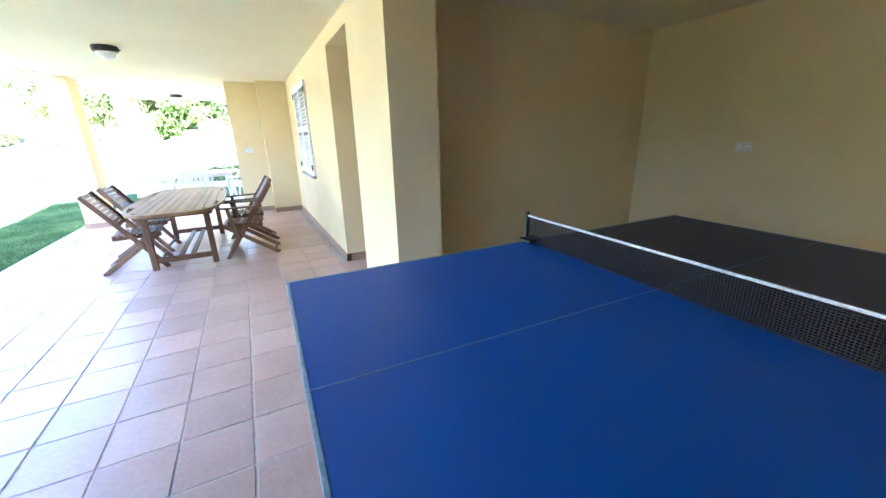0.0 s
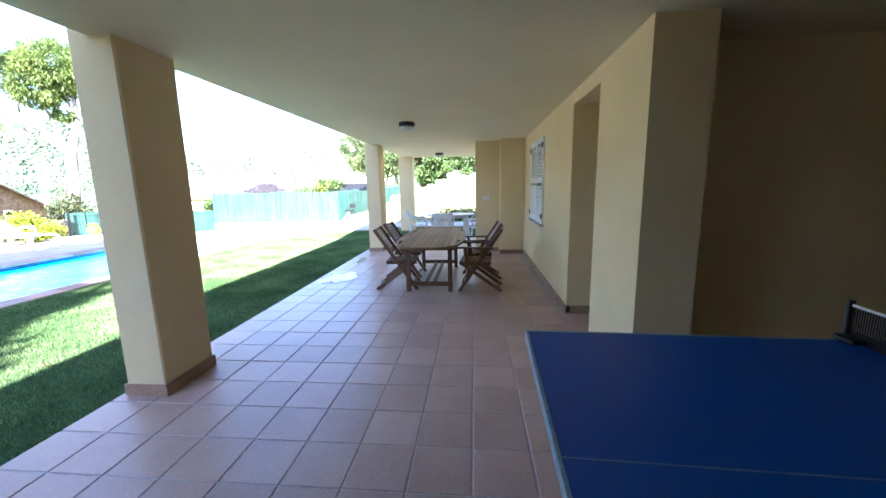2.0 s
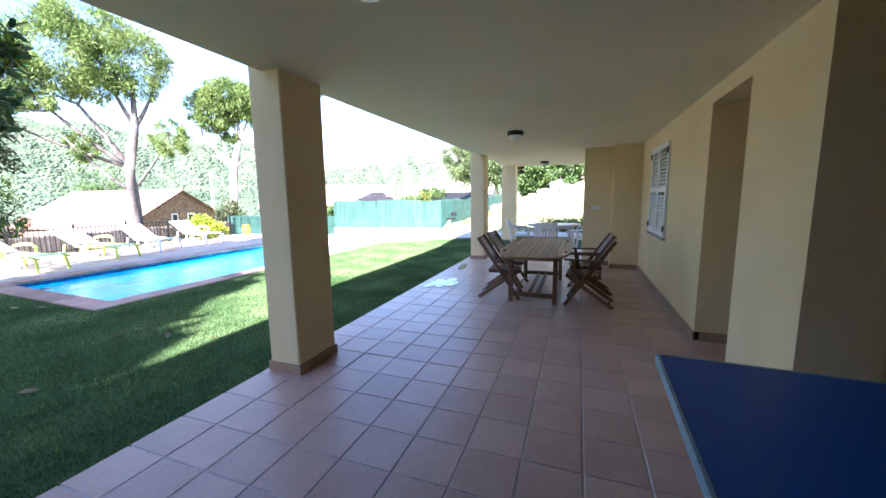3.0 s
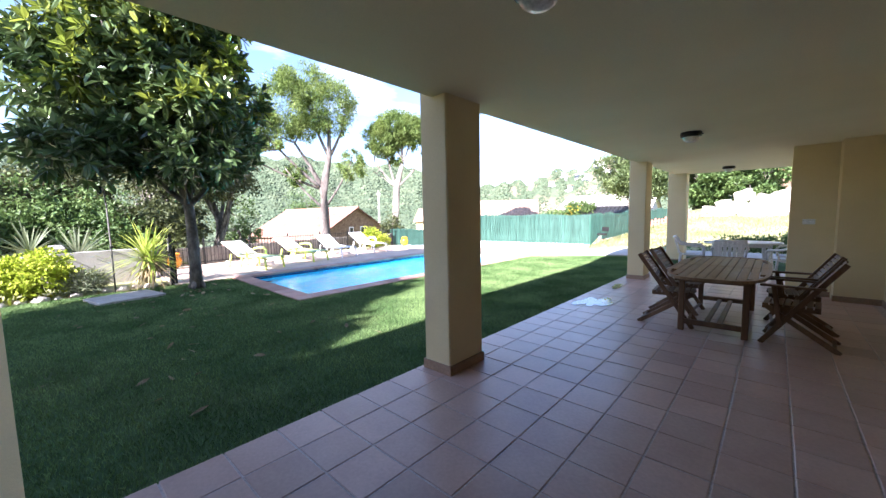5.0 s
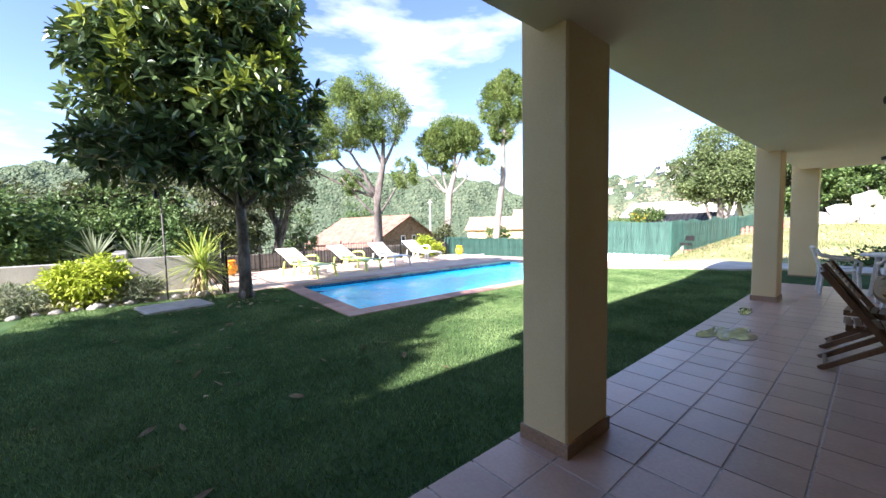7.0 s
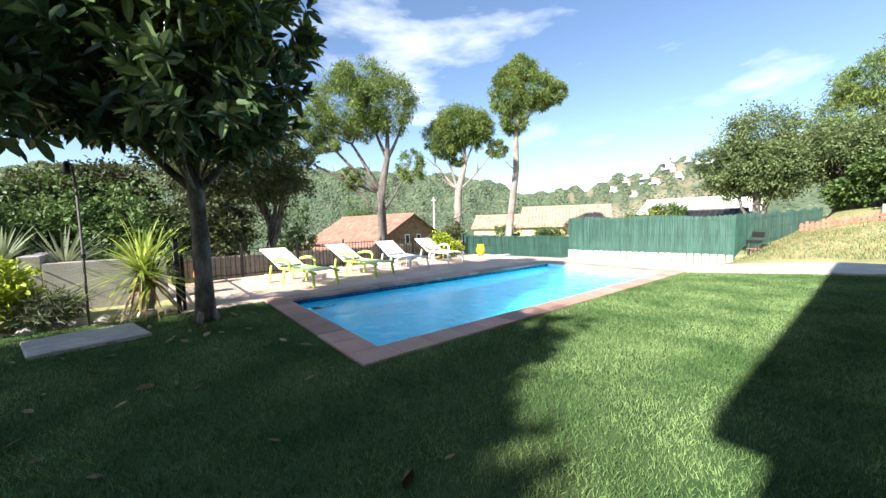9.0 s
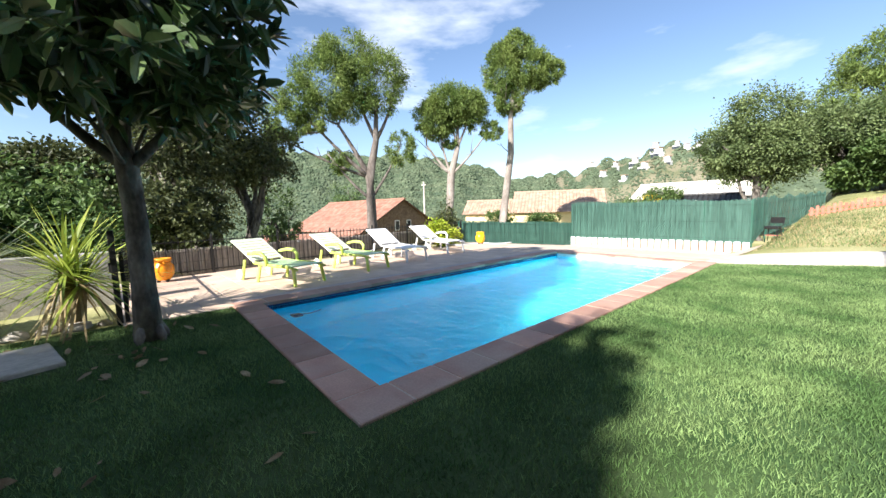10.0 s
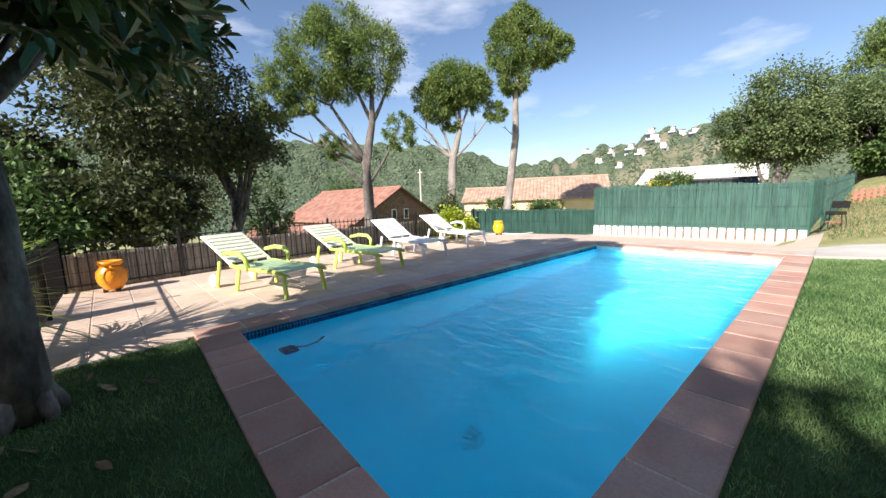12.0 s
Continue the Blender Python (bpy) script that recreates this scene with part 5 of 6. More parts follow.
build_pine([(-23.3, 27.6, -4.0), (-23.3, 27.6, 0.2), (-23.0, 27.8, 3.0), (-22.7, 28.0, 5.8), (-22.7, 28.0, 9.0), (-22.4, 28.2, 12.5)], [0.38, 0.32, 0.29, 0.26, 0.20, 0.08],
           [(4, (-23.8, 27.2, 11.5), 0.12), (4, (-21.2, 29.0, 11.2), 0.12), (5, (-22.3, 28.2, 14.0), 0.08), (4, (-23.5, 27.4, 9.6), 0.08), (3, (-23.4, 27.5, 6.6), 0.05), (4, (-21.8, 28.6, 9.8), 0.08)],
           [((-23.2, 27.6, 12.2), (1.5, 1.5, 2.0)), ((-21.3, 28.9, 12.2), (1.7, 1.6, 1.6)), ((-22.4, 28.2, 14.0), (1.4, 1.4, 1.2)), ((-22.8, 27.9, 9.9), (1.2, 1.2, 1.0)), ((-20.0, 29.7, 11.8), (0.9, 0.9, 0.9))],
           33, M_PALEBARK, "slender tall pine with a long bare pale trunk", 190, 55, (-0.75, -0.60))


def build_oak(x, y, h, spread, seed, label, leaf=None, z0=None, clumps=170, per=50, low=0.30, length=0.15, width=0.085):
    rng = np.random.default_rng(seed)
    z = float(ground_height(np.array(x), np.array(y))) - 0.1 if z0 is None else z0
    H = h - z
    tr = [(x, y, z), (x + rng.normal(0, 0.1), y + rng.normal(0, 0.1), z + H * 0.2), (x + rng.normal(0, 0.2), y + rng.normal(0, 0.2), z + H * 0.4), (x + rng.normal(0, 0.3), y + rng.normal(0, 0.3), z + H * 0.7)]
    r = 0.035 * H
    blobs, limbs = [], []
    for k in range(7):
        a, d = k * 2.4 + rng.uniform(0, 0.6), spread * rng.uniform(0.25, 0.62)
        c = (x + d * math.cos(a), y + d * math.sin(a), z + H * rng.uniform(low + 0.12, 0.78))
        s = spread * rng.uniform(0.38, 0.58)
        blobs.append((c, (s, s, min(s * 0.8, H * 0.25))))
        limbs.append((1 + k % 3, c, r * 0.4))
    blobs.append(((x, y, z + H * 0.82), (spread * 0.55, spread * 0.55, H * 0.18)))
    build_tree("oak_tree", label, tr, [r, r * 0.8, r * 0.65, r * 0.3], limbs, blobs, [(leaf or M_OAKLEAF, clumps, per, length, width, 0.16)], seed, M_BARK, twigs=28)


# wooded edge behind the deck railing
build_oak(-21.5, 3.9, 9.3, 4.1, 41, "dense evergreen holm oak behind the railing", clumps=620)
build_oak(-20.8, 1.3, 3.7, 2.4, 58, "dense evergreen holm oak behind the railing", clumps=380)
build_oak(-22.5, 6.9, 6.6, 2.6, 42, "dark evergreen holm oak with bare lower limbs", clumps=200, low=0.5)
build_oak(-19.5, 0.0, 2.9, 2.8, 43, "dense green tree behind the garden wall", M_FRESHLEAF, clumps=240)
build_oak(-24.5, -3.5, 3.7, 3.4, 44, "dense evergreen holm oak behind the garden wall", clumps=200)
build_oak(-17.5, 3.9, 2.3, 1.7, 45, "dark green bushy young tree behind the railing", M_OAKLEAF, clumps=110)
build_oak(-18.0, 1.6, 2.7, 2.0, 46, "bright green bushy tree behind the garden wall", M_FRESHLEAF, clumps=150, low=0.1)
build_oak(-16.5, -2.0, 2.6, 2.1, 47, "bright green bushy tree behind the garden wall", M_FRESHLEAF, clumps=150, low=0.1)
build_oak(-26.5, 9.6, 2.9, 1.8, 48, "small light green tree beyond the railing", M_FRESHLEAF, clumps=80)
build_oak(-58.0, 30.0, 6.4, 4.2, 49, "light green pine-like tree below the hill", M_FRESHLEAF, clumps=110, length=0.25, width=0.1)
build_oak(-19.0, -6.0, 5.6, 3.2, 50, "tall evergreen oak at the garden edge", clumps=180)
build_oak(-28.0, 5.5, 6.2, 3.6, 51, "dark evergreen oak beyond the railing", clumps=160)
# right hand trees above the green screen
build_oak(-8.8, 36.0, 9.0, 3.9, 52, "round evergreen oak with a pale bare trunk", M_SUNOAK, clumps=620, per=80, low=0.36, length=0.17, width=0.09)
build_oak(-5.0, 38.0, 7.4, 3.3, 53, "dense evergreen oak beside the meadow", M_SUNOAK, clumps=420, per=80, length=0.17, width=0.09)
build_oak(-3.2, 36.5, 5.0, 2.8, 54, "bright green leafy tree above the meadow", M_FRESHLEAF, clumps=330, low=0.1, length=0.22, width=0.14)
build_oak(-1.4, 34.5, 5.0, 2.3, 57, "bright green leafy tree above the meadow", M_FRESHLEAF, clumps=160, low=0.1, length=0.2, width=0.12)
build_pine([(-1.5, 41.0, 1.0), (-1.5, 41.0, 4.0), (-1.8, 41.0, 7.0), (-2.0, 41.0, 10.0)], [0.5, 0.42, 0.3, 0.12],
           [(1, (-4.8, 40.5, 7.0), 0.2), (2, (-4.6, 40.8, 9.6), 0.18), (2, (1.5, 41, 9.0), 0.18), (3, (-1.5, 41, 13.0), 0.12), (1, (1.8, 40.0, 6.0), 0.15)],
           [((-4.4, 40.6, 8.0), (2.3, 2.2, 1.7)), ((-3.4, 40.8, 10.4), (2.5, 2.4, 1.7)), ((-0.5, 41, 12.4), (2.8, 2.6, 1.8)), ((1.8, 41, 9.4), (2.6, 2.4, 1.8))], 55, M_PINEBARK, "large spreading pine above the meadow", 220, 50)

# trees on the far side of the house whose shade lies on the lawn
build_oak(-2.8, -9.1, 8.6, 1.9, 61, "leafy garden tree shading the lawn", M_OAKLEAF, clumps=330, low=0.35, length=0.2, width=0.12)
build_oak(-6.3, -7.7, 9.0, 2.4, 62, "leafy garden tree shading the lawn", M_OAKLEAF, clumps=400, low=0.05, length=0.2, width=0.12)
# unseen extra tree, added to hold sky light off the shaded lawn
build_oak(-6.0, -5.4, 5.0, 2.1, 64, "unseen low tree added to darken the lawn", M_OAKLEAF, clumps=300, low=0.0, length=0.2, width=0.12)
build_oak(-4.02, -7.98, 9.5, 1.9, 63, "leafy garden tree shading the lawn", M_OAKLEAF, clumps=400, low=0.5, length=0.2, width=0.12)


def build_bush(name, x, y, z, blobs, m, clumps, per, length, width, label, seed, tight=0.2, category="bush"):
    rng = np.random.default_rng(seed)
    b = thing(name, x, y, z, label=label, category=category)
    bm = bmesh.new()
    for k in range(9):
        c, r = blobs[k % len(blobs)]
        limb(bm, (rng.normal(0, 0.06), rng.normal(0, 0.06), -0.05), np.array(c) + rng.normal(0, 0.35, 3) * np.array(r), 0.016, 0.005, rng, steps=3, sides=5)
    part("stems", bm, M_BARK, b)
    P, O = crown_points(rng, blobs, clumps, per, tight)
    P[:, 2] = np.maximum(P[:, 2], 0.02)
    ob = leaves("foliage", P, O, m, length, width, rng)
    ob.parent = b


build_bush("shrub", -10.45, 0.25, Z0, [((0, 0, 0.40), (0.55, 0.55, 0.36)), ((-0.1, 0.25, 0.62), (0.35, 0.35, 0.25)), ((0.1, -0.25, 0.5), (0.4, 0.35, 0.3))], M_LIMELEAF, 170, 26, 0.085, 0.045, "bright yellow-green leafy shrub in the garden bed", 71)
build_bush("lavender", -10.35, 0.98, Z0, [((0, 0, 0.22), (0.4, 0.35, 0.2))], M_GREYLEAF, 90, 26, 0.12, 0.012, "grey-green lavender clump in the garden bed", 72)
build_bush("lavender", -10.25, -0.65, Z0, [((0, 0, 0.24), (0.45, 0.45, 0.22))], M_GREYLEAF, 100, 26, 0.12, 0.012, "brownish grey lavender clump in the garden bed", 73)
build_bush("shrub", -13.75, 10.8, Z0, [((0, 0, 0.45), (0.35, 0.5, 0.4)), ((0, 0.5, 0.35), (0.3, 0.4, 0.3))], M_LIMELEAF, 90, 24, 0.09, 0.06, "climbing bright green shrub at the railing corner", 74)
build_bush("cypress_bush", -25.3, 21.6, -3.6, [((0, 0, 3.0), (0.9, 0.9, 2.0)), ((0.3, 0.8, 2.4), (0.7, 0.7, 1.4))], M_OAKLEAF, 120, 40, 0.3, 0.07, "dark conical conifer below the stone pine", 75)
build_bush("shrub", -0.2, 15.2, 0.0, [((0, 0, 0.25), (1.3, 0.5, 0.3)), ((1.0, 0.2, 0.3), (0.8, 0.5, 0.3))], M_FRESHLEAF, 120, 26, 0.12, 0.05, "low green ground shrub at the terrace end", 76)
build_bush("shrub", -33.0, 37.5, -1.5, [((0, 0, 1.6), (2.0, 1.2, 0.9)), ((4, 3, 1.4), (1.8, 1.2, 0.8))], M_FRESHLEAF, 120, 30, 0.25, 0.12, "green hedge in front of the pale-roofed house", 77)
build_bush("palm_bush", -17.0, 43.0, -1.2, [((0, 0, 3.0), (1.6, 1.6, 0.9)), ((-2.6, -0.5, 2.0), (1.6, 1.4, 1.0))], M_FRESHLEAF, 120, 30, 0.35, 0.1, "leafy green garden tree beside the white house", 78)


def build_rosette(name, x, y, z, heads, count, length, width, m, label, seed, droop, trunk_h=0.0):
    """Sword-leaved plant: blades arching from one or more heads on a short stem."""
    rng = np.random.default_rng(seed)
    t = thing(name, x, y, z, label=label, category="plant")
    V, F, VD, FD = [], [], [], []
    for hx, hy, hz in heads:
        if trunk_h:
            bm = bmesh.new()
            tube(bm, [(hx * 0.3, hy * 0.3, -0.05), (hx * 0.7, hy * 0.7, hz * 0.5), (hx, hy, hz)], [0.09, 0.075, 0.07], 9)
            part("stem", bm, M_STRAW, t)
        for k in range(count):
            dead = k < count * 0.16 and trunk_h
            a, e = rng.uniform(0, math.tau), (rng.uniform(-0.9, -0.3) if dead else math.asin(min(1, max(-1, rng.uniform(-0.25, 1.0)))))
            L, w = length * rng.uniform(0.7, 1.15), width * rng.uniform(0.8, 1.2)
            p, d = np.array((hx, hy, hz)), np.array((math.cos(a) * math.cos(e), math.sin(a) * math.cos(e), math.sin(e)))
            s = np.array((-math.sin(a), math.cos(a), 0.0))
            vv, ff = (VD, FD) if dead else (V, F)
            b0, steps = len(vv), 5
            for i in range(steps + 1):
                u = i / steps
                ww = w * (1 - u) ** 0.6 * (0.6 + 0.8 * u if u < 0.5 else 1.0)
                vv += [tuple(p + s * ww / 2), tuple(p - s * ww / 2)]
                d = d + np.array((0, 0, -droop * (0.5 + u)))
                d /= np.linalg.norm(d)
                p = p + d * L / steps
            ff += [(b0 + 2 * i, b0 + 2 * i + 1, b0 + 2 * i + 3, b0 + 2 * i + 2) for i in range(steps)]
    raw_mesh("foliage", V, F, m).parent = t
    if VD:
        ob = raw_mesh("dry_skirt", VD, FD, M_STRAW)
        ob.parent = t
        tagged(ob, "dry straw-coloured hanging leaves", kind="stuff")


build_rosette("yucca", -10.25, 1.98, Z0, [(0, 0, 0.66), (0.06, 0.10, 0.50)], 110, 1.0, 0.042, M_YUCCA, "spiky yellow-green yucca with arching sword leaves", 81, 0.115, 0.5)
build_rosette("agave", -12.3, 0.25, Z0, [(0, 0, 0.75), (0.35, 0.75, 0.65)], 90, 0.85, 0.05, M_GREYLEAF, "grey-green spiky agave clump beside the wall", 82, 0.05, 0.4)


# ---- houses beyond the garden ----
def build_house(name, centre, rz, length, width, eave, ridge, base, wall_m, roof_m, label, windows=True, rows=14):
    """A gabled house: walls, two tiled roof slopes in ridged courses, gable windows, chimney. The ridge runs along local x."""
    h = thing(name, centre[0], centre[1], base, rz, label=label, category="house")
    hl, hw = length / 2, width / 2
    e, r = eave - base, ridge - base
    bm = bmesh.new()
    vs = [bm.verts.new(p) for p in ((-hl, -hw, -3), (hl, -hw, -3), (hl, hw, -3), (-hl, hw, -3), (-hl, -hw, e), (hl, -hw, e), (hl, hw, e), (-hl, hw, e), (-hl, 0, r - 0.05), (hl, 0, r - 0.05))]
    for f in ((0, 1, 5, 4), (2, 3, 7, 6), (1, 2, 6, 9, 5), (3, 0, 4, 8, 7)):
        bm.faces.new([vs[i] for i in f])
    part("wall", bm, wall_m, h)
    over = 0.45
    for s in (-1, 1):
        V, F = [], []
        slope = Vector((0, s * (hw + over), -(r - e) * (hw + over) / hw))
        n = int(2 * (hl + over) / 0.42)
        for k in range(n):
            x = -(hl + over) + (k + 0.5) * 2 * (hl + over) / n
            for j in range(rows):
                a, b = j / rows, (j + 1) / rows
                lift = 0.07
                q = len(V)
                w = (hl + over) / n
                for u, top in ((a, 0.0), (b, 0.04)):
                    y, z = slope.y * u, r + slope.z * u
                    V += [(x - w, y, z + top), (x - w * 0.5, y, z + lift + top), (x + w * 0.5, y, z + lift + top), (x + w, y, z + top)]
                F += [(q, q + 1, q + 5, q + 4), (q + 1, q + 2, q + 6, q + 5), (q + 2, q + 3, q + 7, q + 6), (q + 4, q + 5, q + 6, q + 7)]
        ob = raw_mesh("roof", V, F, roof_m)
        ob.parent = h
    part("ridge", tube(bmesh.new(), [(-hl - over, 0, r + 0.05), (hl + over, 0, r + 0.05)], 0.14, 8), roof_m, h)
    for s in (-1, 1):
        bm = bmesh.new()
        for q in (-1, 1):
            bar(bm, (s * (hl + over - 0.05), q * (hw + over), e - (r - e) * over / hw - 0.02), (s * (hl + over - 0.05), 0, r - 0.03), 0.08, 0.14)
        part("barge_board", bm, M_DARKWOOD, h)
    if windows:
        for s in (-1, 1):
            for y in (-0.9, 0.9):
                w = part("window", boxes([((s * hl - 0.05, y - 0.36, e - 0.15), (s * hl + 0.06, y + 0.36, e + 1.1))], 0.02), M_WHITEWALL, h, "white framed gable window")
                part("pane", boxes([((s * hl - 0.07, y - 0.24, e - 0.03), (s * hl + 0.075, y + 0.24, e + 0.98))]), M_PANE, w)
    return h


M_DARKWOOD = mat("dark stained timber", (0.06, 0.035, 0.02), (0.10, 0.06, 0.035), 4, rough=0.7, bump=0.2)
M_PANE = mat("dark window glass", (0.03, 0.035, 0.04), (0.05, 0.055, 0.06), 2, rough=0.08, bump=0, spec=0.7)
M_WHITEROOF = mat("pale whitewashed roof tile", (0.58, 0.54, 0.48), (0.70, 0.66, 0.60), 1.3, rough=0.85, bump=0.3, bump_scale=20, fine=0.12, per_island=0.1)
build_house("stone_house", (-48.86, 27.73), 4, 17.0, 12.0, -0.9, 2.65, -4.5, M_STONEWALL, M_ROOF, "brown stone house with a red clay tile roof")
build_house("annex_house", (-41.0, 17.0), 40, 9.0, 6.0, -2.4, -1.0, -5.0, M_STONEWALL, M_ROOF, "low stone annex with a clay tile roof", False, 8)
build_house("villa", (-30.5, 46.5), 31, 10.5, 9.0, 0.85, 3.3, -2.0, M_WALL, M_ROOFPALE, "cream villa with a pale clay tile roof", False)
build_house("villa", (-38.0, 43.2), 31, 8.0, 6.0, 0.75, 2.35, -2.0, M_WALL, M_ROOFPALE, "lower cream villa wing with a pale clay tile roof", False, 9)
build_house("white_house", (-16.6, 52.5), 6, 10.4, 9.0, 2.0, 3.6, -1.0, M_WHITEWALL, M_WHITEROOF, "white house with a pale low roof behind the green screen", False)
bm = boxes([((-20.0, 46.6, -1.0), (-17.0, 46.9, 2.35))], 0.02)
tagged(mesh_object("garden_wall", bm, M_URN2), "yellow painted garden wall before the white house", "wall")
build_house("shed", (-14.0, 44.5), 5, 5.5, 3.5, 1.35, 2.0, -1.0, M_GREYWALL, M_BLACK, "low shed with a dark felt roof behind the screen", False, 6)


def build_utility_pole(x, y, h):
    p = thing("utility_pole", x, y, -5, label="grey utility pole with a short crossarm", category="pole")
    part("pole", tube(bmesh.new(), [(0, 0, -1), (0, 0, h + 5)], [0.2, 0.13], 8), M_CONC, p)
    part("crossarm", boxes([((-0.6, -0.06, h + 4.4), (0.6, 0.06, h + 4.55))]), M_CONC, p)


build_utility_pole(-52.1, 41.2, 6.0)


# ---- hills ----
RIDGE_A = [-40, 0, 12, 17.5, 22, 27.6, 33, 37, 40, 44, 50, 57, 65, 74, 96, 100, 125, 150]
RIDGE_E = [11.0, 9.0, 7.9, 7.2, 6.2, 5.0, 4.1, 4.0, 5.3, 6.6, 7.5, 7.9, 8.4, 7.8, 7.2, 6.4, 6.0, 5.0]


def hill_height(a, r):
    """a: degrees turned from +y towards -x; r: metres from the garden."""
    e = np.interp(a, RIDGE_A, RIDGE_E)
    R = np.where(a < 33, 250.0, 420.0)
    u = np.clip((r - 75) / (R - 75), 0, 1.0)
    s = u * u * (3 - 2 * u) * 0.55 + u * 0.45
    wob = 2.2 * np.sin(a * 0.9 + r * 0.021) + 1.5 * np.sin(a * 2.3 - r * 0.04)
    return -6 + (R * np.tan(np.radians(e)) + 7.2) * s + wob * s


def build_hills():
    A = np.linspace(-45, 140, 150)
    U = np.linspace(0, 1.12, 40)
    aa, uu = np.meshgrid(A, U, indexing="ij")
    R = np.where(aa < 33, 250.0, 420.0)
    blend = 1 / (1 + np.exp((aa - 33) * 0.9))
    R = 420 - 170 * blend
    rr = 75 + (R - 75) * uu
    zz = hill_height(aa, np.minimum(rr, R)) - np.clip(uu - 1, 0, 1) * 120
    x = -6 - rr * np.sin(np.radians(aa))
    y = 3 + rr * np.cos(np.radians(aa))
    n = len(U)
    faces = [(i * n + j, i * n + j + 1, (i + 1) * n + j + 1, (i + 1) * n + j) for i in range(len(A) - 1) for j in range(n - 1)]
    ob = raw_mesh("backdrop", np.stack([x, y, zz], -1).reshape(-1, 3), faces, M_FOREST, smooth=True)
    ob.data.materials.append(M_FARSOIL)
    for p in ob.data.polygons:
        c = p.center
        if math.degrees(math.atan2(-6 - c.x, c.y - 3)) < 31 and noise.noise(c * 0.035) > -0.08:
            p.material_index = 1
    tagged(ob, "wooded hills around the valley", "hills", kind="structure")
    # rounded tree crowns over the slopes
    rng = np.random.default_rng(91)
    ico = bmesh.new()
    bmesh.ops.create_icosphere(ico, subdivisions=1, radius=1)
    iv = np.array([v.co[:] for v in ico.verts])
    iff = np.array([[v.index for v in f.verts] for f in ico.faces])
    ico.free()
    N = 60000
    a = rng.uniform(-12, 115, N)
    R = np.where(a < 33, 250.0, 420.0)
    r = 75 + (R - 75) * rng.uniform(0.0, 1.02, N) ** 0.8
    keep = (a > 33) | (rng.random(N) < 0.6)
    a, r = a[keep], r[keep]
    z = hill_height(a, np.minimum(r, np.where(a < 33, 250.0, 420.0)))
    s = rng.uniform(0.6, 1.5, len(a)) * np.where(a < 33, 0.75, 0.9) * np.clip(r / 290, 0.45, 1.4)
    c = np.stack([-6 - r * np.sin(np.radians(a)), 3 + r * np.cos(np.radians(a)), z + s * 0.2], -1)
    V = iv[None] * (s[:, None, None] * rng.uniform(0.65, 1.3, (len(a), len(iv), 1))) * np.array((1, 1, 0.9)) + c[:, None]
    F = iff[None] + (np.arange(len(a)) * len(iv))[:, None, None]
    ob = raw_mesh("hill_trees", V.reshape(-1, 3), F.reshape(-1, 3), M_FOREST)
    tagged(ob, "far dark green tree crowns covering the hills", "trees", kind="stuff")


build_hills()


def build_hill_villa(a, r, w, d, h, seed):
    rng = np.random.default_rng(seed)
    z = float(hill_height(np.array(a), np.array(r)))
    v = thing("hill_villa", -6 - r * math.sin(radians(a)), 3 + r * math.cos(radians(a)), z, -a + rng.uniform(-20, 20), label="small white villa on the far hillside", category="house", group="villas on the hillside")
    part("wall", boxes([((-w / 2, -d / 2, -3), (w / 2, d / 2, h)), ((-w * 0.2, -d * 0.3, h), (w / 2 - 0.4, d / 2 - 0.4, h + 1.8))], 0.05), M_WHITEWALL, v)
    part("roof", boxes([((-w * 0.2 - 0.3, -d * 0.3 - 0.3, h + 1.8), (w / 2 - 0.1, d / 2 - 0.1, h + 2.1))], 0.1), M_ROOFPALE, v)
    for k in range(3):
        x = -w / 2 + w * (k + 0.5) / 3
        part("window", boxes([((x - 0.7, -d / 2 - 0.06, h - 2.2), (x + 0.7, -d / 2 + 0.02, h - 0.6))]), M_PANE, v)


for k, (va, vr, vw, vh) in enumerate(((18.0, 205, 5, 1.6), (15.6, 215, 4, 1.4), (14.6, 222, 4, 1.4), (17.7, 190, 6, 1.0), (22.8, 200, 3.5, 1.2), (26.0, 215, 3.5, 1.2), (20.4, 190, 5, 1.3), (19.2, 170, 4.5, 1.2), (16.6, 180, 5, 1.3), (24.4, 180, 4, 1.1), (21.6, 165, 4, 1.0), (13.2, 205, 5, 1.4))):
    build_hill_villa(va, vr, vw * 0.72, 3, vh * 0.85, 100 + k)


def build_boulders():
    """A rough bank of pale blocks in three receding courses, rising away from the fence."""
    rng = np.random.default_rng(95)
    for row in range(3):
        for k in range(15):
            x = -2.7 + row * 0.7 + k * 0.74 + rng.normal(0, 0.16)
            y = 26.5 + row * 0.55 + rng.normal(0, 0.15)
            bm = bmesh.new()
            bmesh.ops.create_cube(bm, size=1.0)
            bmesh.ops.subdivide_edges(bm, edges=bm.edges[:], cuts=2, use_grid_fill=True)
            size = Vector((rng.uniform(0.65, 1.05), rng.uniform(0.6, 0.9), rng.uniform(0.5, 0.72)))
            for v in bm.verts:
                v.co = Vector((v.co.x * size.x, v.co.y * size.y, v.co.z * size.z)) * (1 - 0.18 * (v.co.length - 0.5))
                v.co += Vector((1, 0.7, 0.8)) * 0.16 * noise.noise(v.co * 2.1 + Vector((k * 5.0, row * 9.0, 0)))
            o = mesh_object("boulder", bm, M_PALEROCK)
            o.matrix_basis = pose(x, y, float(ground_height(np.array(x), np.array(26.5))) + 0.15 + 0.40 * row + rng.normal(0, 0.07), rng.normal(0, 12), rng.normal(0, 12), rng.uniform(-25, 25))
            tagged(o, "pale sunlit stone block in the meadow bank", "boulder", "meadow boulders")


